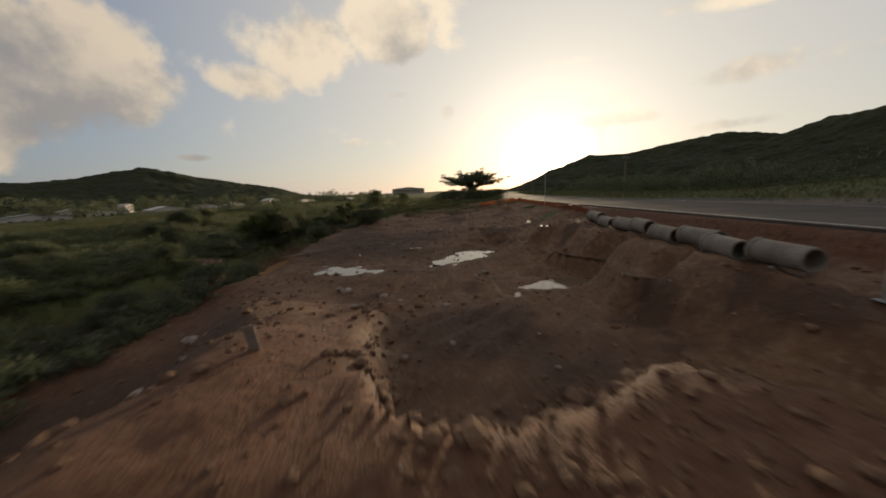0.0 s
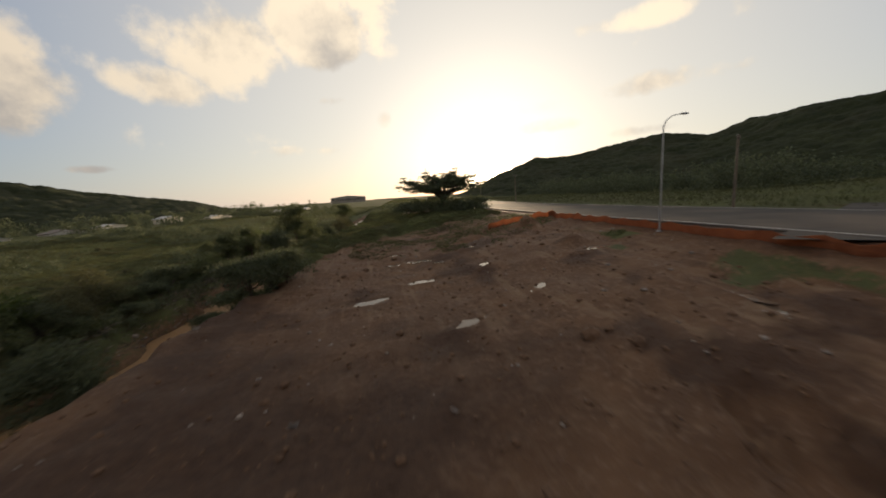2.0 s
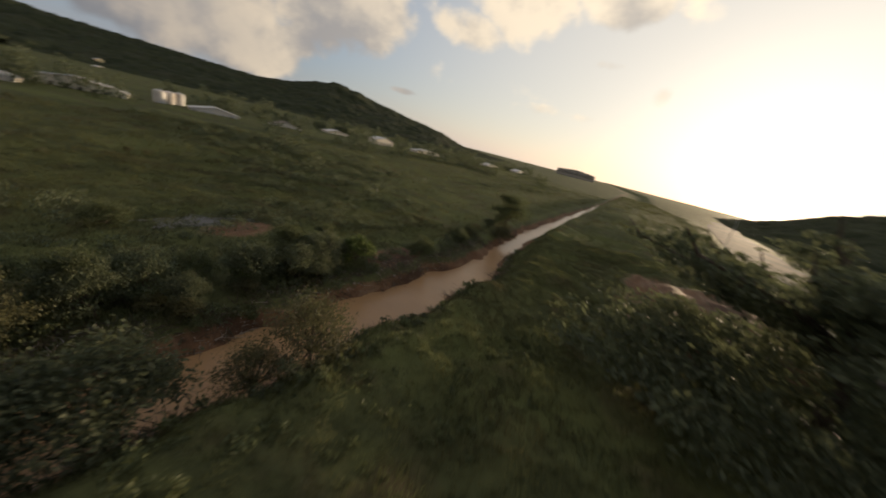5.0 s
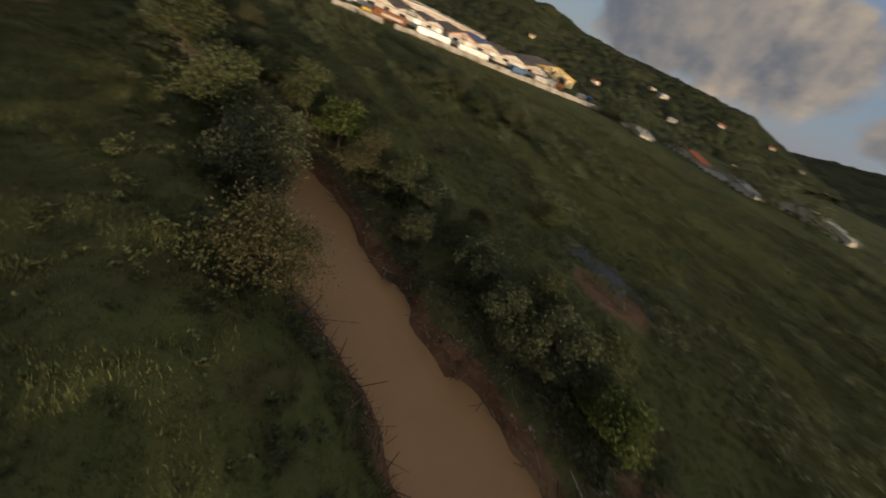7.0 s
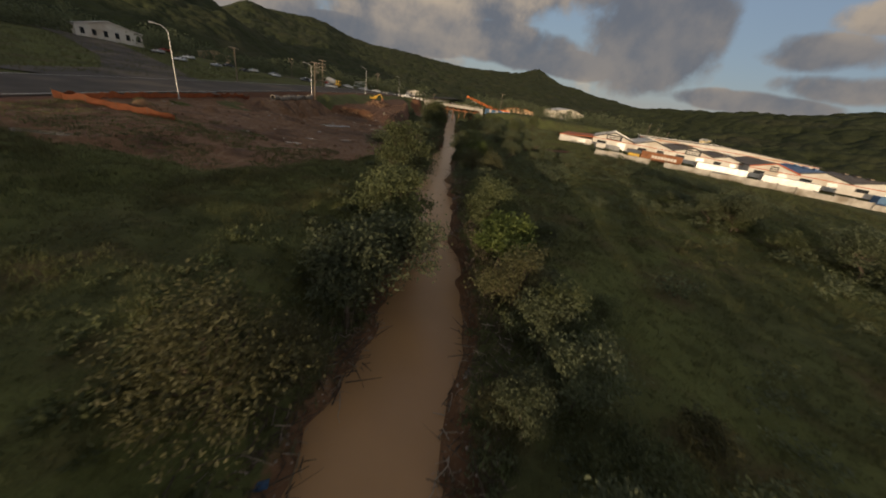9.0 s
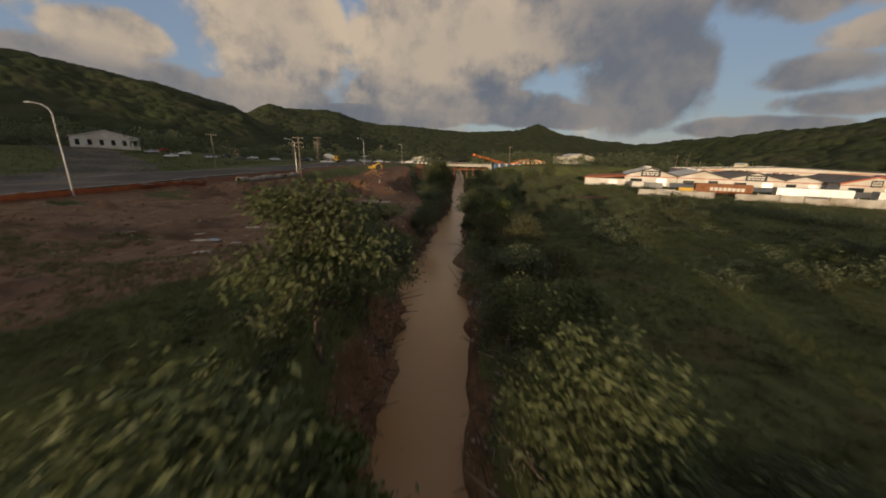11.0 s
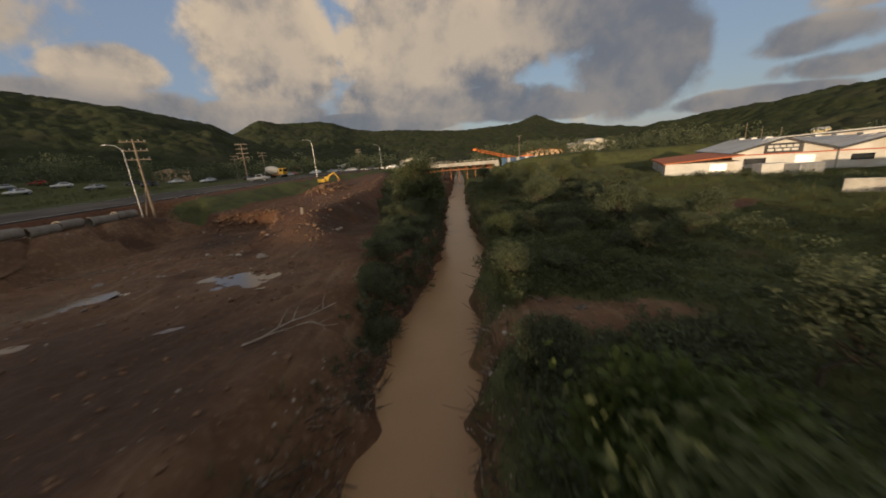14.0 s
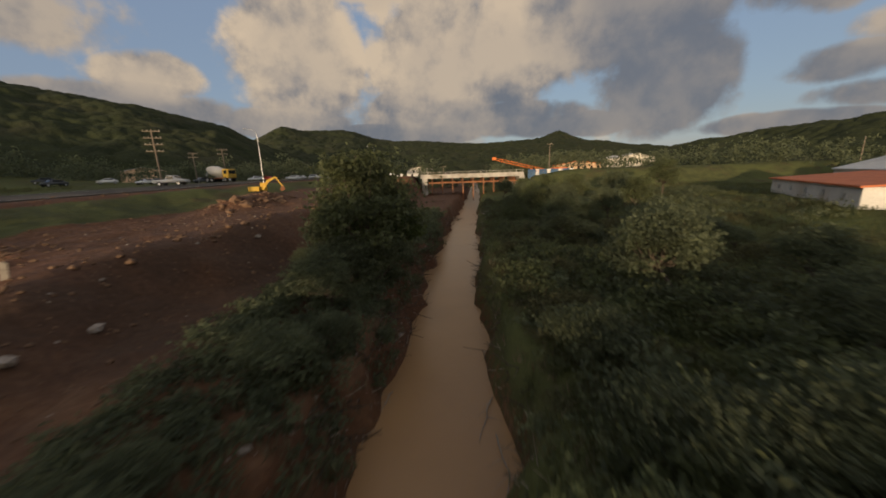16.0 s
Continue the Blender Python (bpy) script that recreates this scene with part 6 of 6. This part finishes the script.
build_bridge()
approach = raw_mesh("approach_road", [(-400, -119, 7.62), (-96, -119, 7.5), (-96, -107, 7.5), (-400, -107, 7.62), (-62, -119, 7.5), (60, -119, 8.0), (60, -107, 8.0), (-62, -107, 7.5)], [(0, 1, 2, 3), (4, 5, 6, 7)], M_ASPHALT)
tagged(approach, "dusty grey approach road to the bridge", "road", kind="structure")


def hoarding(x0, x1, y, z, tall):
    root = thing("hoarding", pose(0, 0, 0), "faded blue sheet-metal hoarding beside the bridge", "fence")
    n = int((x1 - x0) / 1.2)
    for k in range(n):
        a = x0 + k * (x1 - x0) / n
        bm = bmesh.new()
        pts = [(a + j * 0.15, y + (0.03 if j % 2 else -0.03)) for j in range(9)]
        lo = [bm.verts.new((p[0], p[1], z)) for p in pts]
        hi = [bm.verts.new((p[0], p[1], z + tall)) for p in pts]
        for j in range(8):
            bm.faces.new((lo[j], lo[j + 1], hi[j + 1], hi[j]))
        bmesh.ops.solidify(bm, geom=bm.faces[:], thickness=0.02)
        part("panel", bm, M_BLUE if k % 3 else M_STEEL, root)


hoarding(-112.0, -97.0, -105.8, 5.6, 3.0)


def barrier(x, y, z, turn):
    bm = prism([(-.3, 0), (-.3, .25), (-.12, .4), (-.1, .85), (.1, .85), (.12, .4), (.3, .25), (.3, 0)], -.7, .7)
    ob = link_mesh("road_barrier", bm, M_WHITE)
    ob.matrix_basis = pose(x, y, z, 0, 0, turn)
    return tagged(ob, "white plastic road barrier", "barrier", "barriers along the bridge approach")


first_barrier = barrier(-60.5, -106.4, 7.5, 90)
for k in range(1, 16):
    copy_thing(first_barrier, pose(-60.5 + k * 2.1, -106.4 + 0.2 * math.sin(k), 7.55, 0, 0, 90 + 8 * math.sin(k * 2)))
for k in range(12):
    copy_thing(first_barrier, pose(-114 - k * 2.4, -106.0, 6.9, 0, 0, 90))


def build_excavator(x, y, turn):
    z = ground_z(x, y)
    root = thing("excavator", pose(x, y, z, 0, 0, turn) @ Matrix.Scale(0.66, 4), "yellow tracked excavator with its boom raised", "excavator")
    for s in (-1, 1):
        bm = prism([(-1.7, .1), (-1.9, .4), (-1.6, .8), (1.6, .8), (1.9, .4), (1.7, .1)], s * 1.15 - .28, s * 1.15 + .28)
        tr = part("track", bm, M_TYRE, root)
        for k in range(5):
            part("roller", tube([(-1.3 + k * .65, s * 1.44, .38), (-1.3 + k * .65, s * 1.48, .38)], [.2, .2], 10), M_RUST, tr)
    part("turntable", tube([(0, 0, .75), (0, 0, 1.0)], [.7, .7], 16), M_TYRE, root)
    part("engine_house", box((-2.1, -1.25, 1.0), (.2, 1.25, 2.05), .12), M_YELLOW, root)
    cab = part("cab", box((.2, .25, 1.0), (1.6, 1.25, 2.85), .1), M_YELLOW, root)
    part("cab_window", box((.35, 1.245, 1.75), (1.45, 1.27, 2.65), .02), M_GLASS, cab)
    part("front_window", box((1.59, .38, 1.5), (1.62, 1.12, 2.68), .02), M_GLASS, cab)
    bm = prism([(.4, 1.3), (1.8, 3.4), (3.6, 4.2), (3.8, 3.9), (2.2, 3.0), (1.0, 1.2)], -.5, -.05)
    part("boom", bm, M_YELLOW, root)
    part("stick", prism([(3.5, 4.15), (3.9, 4.1), (5.2, 1.9), (4.95, 1.8)], -.45, -.1), M_YELLOW, root)
    part("bucket", prism([(4.8, 1.95), (5.35, 1.9), (5.5, 1.1), (4.8, .75), (4.4, 1.1)], -.75, .2), M_RUST, root)
    part("hydraulic_ram", tube([(1.0, -.27, 1.5), (2.3, -.27, 3.1)], [.09, .06], 8), M_STEEL, root)


build_excavator(-40.6, -47.5, 200)


def build_crane_boom():
    root = thing("crane", pose(0, 0, 0), "orange lattice crane boom lowered beyond the bridge", "crane")
    a, b = Vector((-90.0, -130.0, 13.0)), Vector((-110.0, -122.0, 7.4))
    d = (b - a).normalized()
    s = d.cross(Vector((0, 0, 1))).normalized() * .45
    u = s.cross(d).normalized() * .45
    for c in (s + u, s - u, -s - u, -s + u):
        part("chord", tube([a + c * .5, a.lerp(b, .1) + c, b + c], [.08, .09, .09], 6), M_ORANGE, root)
    n = 16
    for k in range(n):
        p, q = a.lerp(b, .06 + .94 * k / n), a.lerp(b, .06 + .94 * (k + 1) / n)
        f = 1 if k % 2 else -1
        part("lacing", tube([p + s + u * f, q + s - u * f], [.05, .05], 5), M_ORANGE, root)
        part("lacing", tube([p - s + u * f, q - s - u * f], [.05, .05], 5), M_ORANGE, root)
    part("boom_head", box((-.6, -.7, -.5), (.9, .7, .6), .1, Matrix.Translation(a)), M_ORANGE, root)
    part("machine_house", box((-3, -1.6, 0), (2.2, 1.6, 2.6), .15, Matrix.Translation((-112, -121, 6.4))), M_ORANGE, root)
    part("crawler", box((-2.6, -1.9, 0), (2.4, 1.9, .9), .2, Matrix.Translation((-112, -121, 5.6))), M_TYRE, root)


build_crane_boom()
for k, (x, y, a) in enumerate([(-75.4, -49.0, 24), (-75.9, -50.2, 30), (-76.3, -51.6, 22), (-76.0, -52.8, 28)]):
    ob = link_mesh("timber_plank", box((-1.9, -.14, 0), (1.9, .14, .12), .02), M_DEAD)
    ob.matrix_basis = pose(x, y, max(ground_z(x, y), float(water_z(y)) + .1) + .05 + .13 * (k % 2), 0, -6, a + 60)
    tagged(ob, "pale weathered plank stacked on the bank", "plank", "planks by the bridge")


stake = link_mesh("marker_stake", prism([(-.16, -.4), (.16, -.4), (.17, .82), (.05, .9), (-.15, .8)], -.03, .03), M_PIPE)
stake.matrix_basis = pose(-47.4, -10.8, ground_z(-47.4, -10.8), 4, -6, 20)
tagged(stake, "pale weathered survey board standing in the earth", "stake")


# ---- warehouses across the pasture ----
ROW = pose(0, 0, 0, 0, 0, math.degrees(math.atan2(0.51, -0.86)))   # local x runs along the row, local -y away from the river


def row_pose(s, d, z):
    """s metres along the row, d metres back from the river, facing it."""
    u, n = Vector((-0.86, 0.51, 0)), Vector((0.51, 0.86, 0))
    p = u * s - n * d
    return Matrix.Translation((p.x, p.y, z)) @ pose(0, 0, 0, 0, 0, math.degrees(math.atan2(n.x, -n.y)))


def bars(root, x, z, w, h, rows, mat, y, gap=0.35, first=4):
    """Writing as plain bars."""
    for r in range(rows):
        hh = h / rows * (1 - gap)
        z0 = z - h / 2 + r * h / rows + h / rows * gap / 2
        n = first + 1 if r else first
        for k in range(n):
            a = x - w / 2 + k * w / n
            part("lettering_bar", box((a, y - .03, z0), (a + w / n * .78, y, z0 + hh)), mat, root)


def warehouse(s, d, width, depth, eave, apex, z, roof, label, board=None, door=True, vents=True, trim=M_BLACK, wall=M_WHITE):
    """A gabled shed; the gable end at local y = 0 faces local -y."""
    root = thing("warehouse", row_pose(s, d, z), label, "warehouse", "warehouses in a row")
    w = width / 2
    part("wall", prism([(-w, 0), (w, 0), (w, eave), (0, apex), (-w, eave)], 0, depth), wall, root)
    for sgn in (-1, 1):
        bm = prism([(0, apex + .02), (sgn * (w + .35), eave - .02 * 0 - .12), (sgn * (w + .35), eave + .02), (0, apex + .2)], -.35, depth + .2)
        rf = part("roof", bm, roof, root)
        n = int(depth / 3)
        for k in range(n):
            y = 1.5 + k * 3
            part("roof_seam", prism([(sgn * .3, apex + .12), (sgn * (w + .2), eave + .0), (sgn * (w + .2), eave + .07), (sgn * .3, apex + .22)], y, y + .08), roof, rf)
        part("barge_board", prism([(0, apex - .12), (sgn * (w + .36), eave - .32), (sgn * (w + .36), eave + .06), (0, apex + .24)], -.42, -.353), trim, root)
    part("fascia_band", box((-w, -.045, eave - .55), (w, -.003, eave - .35)), M_TRIM, root, "rust-red band along the front")
    if vents:
        for k in range(3):
            y = depth * (.25 + .25 * k)
            part("ridge_vent", box((-.5, y - 1, apex + .1), (.5, y + 1, apex + .5), .05), roof, root)
    if door:
        # door 2: a black panel paints the shade of an open doorway
        part("roller_door", box((w * .25, -.05, 0), (w * .62, -.003, eave - .9), .01), M_BLACK if door == 2 else M_STEEL, root)
        part("window", box((-w * .75, -.05, 1.3), (-w * .3, -.003, 2.3), .01), M_GLASS, root)
    if board:
        bw, bh, bz = board
        b = part("sign_board", box((-bw / 2, -.12, bz - bh / 2), (bw / 2, -.004, bz + bh / 2), .02), M_BLACK, root, "dark sign board with pale bars of writing")
        bars(b, 0, bz, bw * .82, bh * .7, 2, M_WHITE, -.125)
    return root


Z_ROW = 3.6
warehouse(98.5, 86, 14.0, 34, 3.4, 5.5, Z_ROW, M_ROOFW, "white gabled warehouse with a dark sign board", (5.2, 1.7, 3.9))
warehouse(111.5, 85.5, 12.0, 34, 3.4, 5.1, Z_ROW, M_ROOFW, "white gabled warehouse with a dark doorway", None, 2)
warehouse(123.5, 86, 12.0, 30, 3.4, 5.0, Z_ROW, M_ROOFB, "white gabled warehouse with a brown roof and sign board", (4.6, 1.6, 3.6))
warehouse(134.0, 88, 9.0, 26, 3.2, 4.4, Z_ROW, M_ROOFB, "low white warehouse with a brown roof")
warehouse(144.5, 82, 12.0, 26, 3.3, 5.0, Z_ROW, M_ROOFB, "white warehouse gable edged in red", (2.0, 1.6, 3.4), True, False, M_TRIM)
warehouse(157.0, 84, 13.0, 26, 3.3, 4.9, Z_ROW, M_BLUE, "white warehouse with a dark blue roof")
warehouse(170.0, 84, 13.0, 26, 3.3, 4.8, Z_ROW, M_ROOFB, "white warehouse with a brown roof")
warehouse(183.0, 84, 13.0, 24, 3.2, 4.6, Z_ROW, M_ROOFB, "white warehouse with a brown roof")
warehouse(140.0, 122, 62.0, 14, 5.4, 6.6, Z_ROW, M_ROOFW, "long pale-roofed shed behind the row", None, False, False)
warehouse(205.0, 100, 26.0, 22, 4.4, 6.8, Z_ROW, M_ROOFB, "pale yellow open-fronted shed", None, 2, False, M_YELLOW, M_WALLS[4])


def lean_to():
    root = thing("lean_to", row_pose(87.0, 80.5, Z_ROW), "white lean-to with a red tiled roof", "outbuilding")
    part("wall", box((-6.6, 0, 0), (4.8, 27, 2.2), .03), M_WHITE, root)
    part("roof", prism([(-7.0, 2.15), (-7.0, 2.35), (5.0, 3.3), (5.0, 3.1)], -.5, 27.4), M_ROOFR, root)
    part("roller_door", box((.2, -.05, 0), (2.6, -.003, 1.9), .01), M_STEEL, root)
    for k in range(5):
        part("wall_bracket", box((-6.75, 3 + k * 5, .8), (-6.603, 3.6 + k * 5, 1.5), .02), M_STEEL, root)


lean_to()


def container(s, d, turn, mat, label, z=None, lettered=False, length=9.0, tall=2.5):
    m = row_pose(s, d, Z_ROW if z is None else z) @ pose(0, 0, 0, 0, 0, turn)
    root = thing("shipping_container", m, label, "container", "containers in the yard")
    part("shell", box((-length / 2, 0, 0), (length / 2, 2.4, tall), .03), mat, root)
    for k in range(int(length / .3)):
        x = -length / 2 + .15 + k * .3
        part("rib", box((x, -.05, .15), (x + .14, -.002, tall - .15)), mat, root)
    part("door", box((length / 2 + .003, .1, .1), (length / 2 + .05, 2.3, tall - .1), .01), mat, root)
    if lettered:
        bars(root, .8, 1.3, length * .62, .95, 1, M_WHITE, -.055, .2, 8)


container(112.6, 67, 0, M_RUST, "rust-orange container with pale bars of lettering", lettered=True, length=11)
container(127.0, 63, 0, M_STEEL, "grey container behind the yard wall", length=12)
container(142.0, 62, 0, M_STEEL, "grey container behind the yard wall", length=12)
container(99.5, 77, 30, M_STEEL, "grey truck body parked in the yard", length=4, tall=1.6)
container(105.0, 66, -10, M_YELLOW, "small yellow skip parked in the yard", length=3, tall=1.3)
container(95.5, 78, 15, M_WHITE, "white truck body parked in the yard", length=4, tall=1.7)
container(162.0, 62, 5, M_BLUE, "blue container parked in the yard", length=6)
for k in range(5):
    container(174.0 + 8 * k, 64 + (k % 3) * 4, 10 * k, (M_WHITE, M_STEEL, M_RUST, M_WHITE, M_BLUE)[k], "weathered container in the yard", length=6)


def yard_wall():
    root = thing("yard_wall", pose(0, 0, 0), "stained pale concrete block yard wall", "wall")
    for k in range(30):
        s = 96 + k * 3.6
        if k in (4,):
            continue
        d = 55.5 + 0.3 * math.sin(k * 1.3)
        p = row_pose(s, d, 0).translation
        z = ground_z(p.x, p.y)
        m = row_pose(s, d, z)
        pn = part("wall_panel", box((-1.75, -.1, -.3), (1.75, .1, 1.5 + .15 * math.sin(k * 2.1)), .02, m), M_CONC, root)
        part("pier", box((1.72, -.16, -.3), (1.92, .16, 1.75), .02, m), M_CONC, pn)


yard_wall()


# ---- houses and sheds farther off ----
def small_house(x, y, z, w, d, h, turn, wall, roof, label, name="house", category="house", group="houses on the valley sides"):
    root = thing(name, pose(x, y, z, 0, 0, turn), label, category, group)
    part("wall", box((-w / 2, -d / 2, -2.5), (w / 2, d / 2, h), .03), wall, root)
    for s in (-1, 1):
        part("roof", prism([(0, h + d * .22 + .05), (s * (w / 2 + .4), h - .1), (s * (w / 2 + .4), h + .08), (0, h + d * .22 + .22)], -d / 2 - .4, d / 2 + .4), roof, root)
    part("gable", prism([(-w / 2, h), (w / 2, h), (0, h + d * .22)], -d / 2, d / 2), wall, root)
    for k in range(max(1, int(w / 3))):
        x0 = -w / 2 + .7 + k * 3
        for s in (-1, 1):
            wn = part("window", box((x0, s * (d / 2 + .02) - .03, h * .4), (x0 + 1.1, s * (d / 2 + .02) + .03, h * .8), .01), M_GLASS, root)
            part("sill", box((x0 - .08, s * (d / 2 + .06) - .06, h * .4 - .1), (x0 + 1.18, s * (d / 2 + .06) + .06, h * .4 - .02)), M_CONC, wn)
    return root


def long_shed(x, y, z, length, depth, h, turn, wall, roof, label):
    return small_house(x, y, z, length, depth, h, turn, wall, roof, label, "industrial_shed", "shed", "sheds across the valley")


for x, y, l, d, h, a, wl, rf in [(-194, 132, 30, 12, 6, 62, 0, M_ROOFW), (-186, 108, 24, 10, 5, 58, 1, M_STEEL), (-179, 198, 16, 9, 5, 70, 1, M_ROOFB), (-189, 243, 18, 9, 5, 75, 0, M_ROOFW), (-171, 266, 20, 10, 8, 80, 0, M_ROOFW),
                                 (-157, 303, 34, 10, 5, 80, 0, M_ROOFW), (-128, 372, 30, 10, 5, 85, 1, M_ROOFW), (-111, 412, 26, 10, 5, 85, 0, M_ROOFW), (-205, 92, 22, 10, 5, 55, 1, M_ROOFR), (-192, 74, 16, 9, 5, 50, 0, M_ROOFW),
                                 (-184, 168, 20, 10, 5, 66, 1, M_ROOFW)]:
    long_shed(x, y, 1.2, l * .8, d * .7, h * .62, a, M_WALLS[wl], rf, "pale low industrial shed across the pasture")
for k, (x, y) in enumerate([(-195, 158), (-198, 163), (-192.5, 153.5)]):
    bm = tube([(0, 0, -.5), (0, 0, 4.6), (0, 0, 5.1)], [1.9, 1.9, .4], 20)
    ob = link_mesh("storage_tank", bm, M_WHITE)
    ob.matrix_basis = pose(x, y, 3.0)
    tagged(ob, "white upright storage tank", "tank", "storage tanks")
long_shed(58.5, -59.5, 10.6, 18, 10, 4.6, 45, M_WHITE, M_ROOFW, "long white shed beyond the road")
long_shed(71, -158, 9.6, 17, 8, 3.6, 30, M_WALLS[2], M_ROOFW, "orange and white roadside building with a pale roof")
long_shed(-200, -235, 8.0, 40, 14, 6, 25, M_WALLS[0], M_ROOFW, "long pale shed beyond the bridge")
long_shed(-58, -178, 7.6, 14, 6, 2.8, 0, M_WALLS[1], M_ROOFB, "pale low building beyond the bridge")
long_shed(-20, -182, 7.6, 15, 6, 2.8, 5, M_WALLS[3], M_ROOFW, "pale low building beyond the bridge")
long_shed(12, -170, 7.8, 12, 6, 2.8, 10, M_WALLS[0], M_ROOFR, "pale low building with a red roof")
long_shed(-130, -150, 7.0, 20, 7, 3, 5, M_WALLS[2], M_ORANGE, "low shed with an orange roof beyond the bridge")
# far terminal on the coast
long_shed(-110, 1370, 3.0, 130, 30, 20, 0, M_CONC, M_ROOFW, "very long pale building on the skyline")
house_rng = random.Random(9)
HILLS = [ob for ob in scene.objects if ob.name.startswith("hill")]


def hill_height(x, y):
    best = None
    for ob in HILLS:
        hit, place, _, _ = ob.ray_cast(Vector((x, y, 900)), Vector((0, 0, -1)))
        if hit and (best is None or place.z > best):
            best = place.z
    return best


bpy.context.view_layer.update()
made = 0
while made < 46:
    az, dist = house_rng.uniform(60, 200), house_rng.uniform(240, 520)
    if az > 150:
        dist = house_rng.uniform(600, 1500)
    x, y = -55 - dist * math.sin(radians(az)), 40 + dist * math.cos(radians(az))
    z = hill_height(x, y)
    if z is None or z > 22:
        made += 1
        continue
    big = 0.55 if dist < 600 else 1.1
    small_house(x, y, z - .6, house_rng.uniform(7, 12) * big, house_rng.uniform(6, 8) * big, 3.4 * big, house_rng.uniform(0, 180), house_rng.choice(M_WALLS), house_rng.choice((M_ROOFW, M_ROOFR, M_ROOFB, M_ROOFW)), "small rendered house among the trees on the hillside")
    made += 1
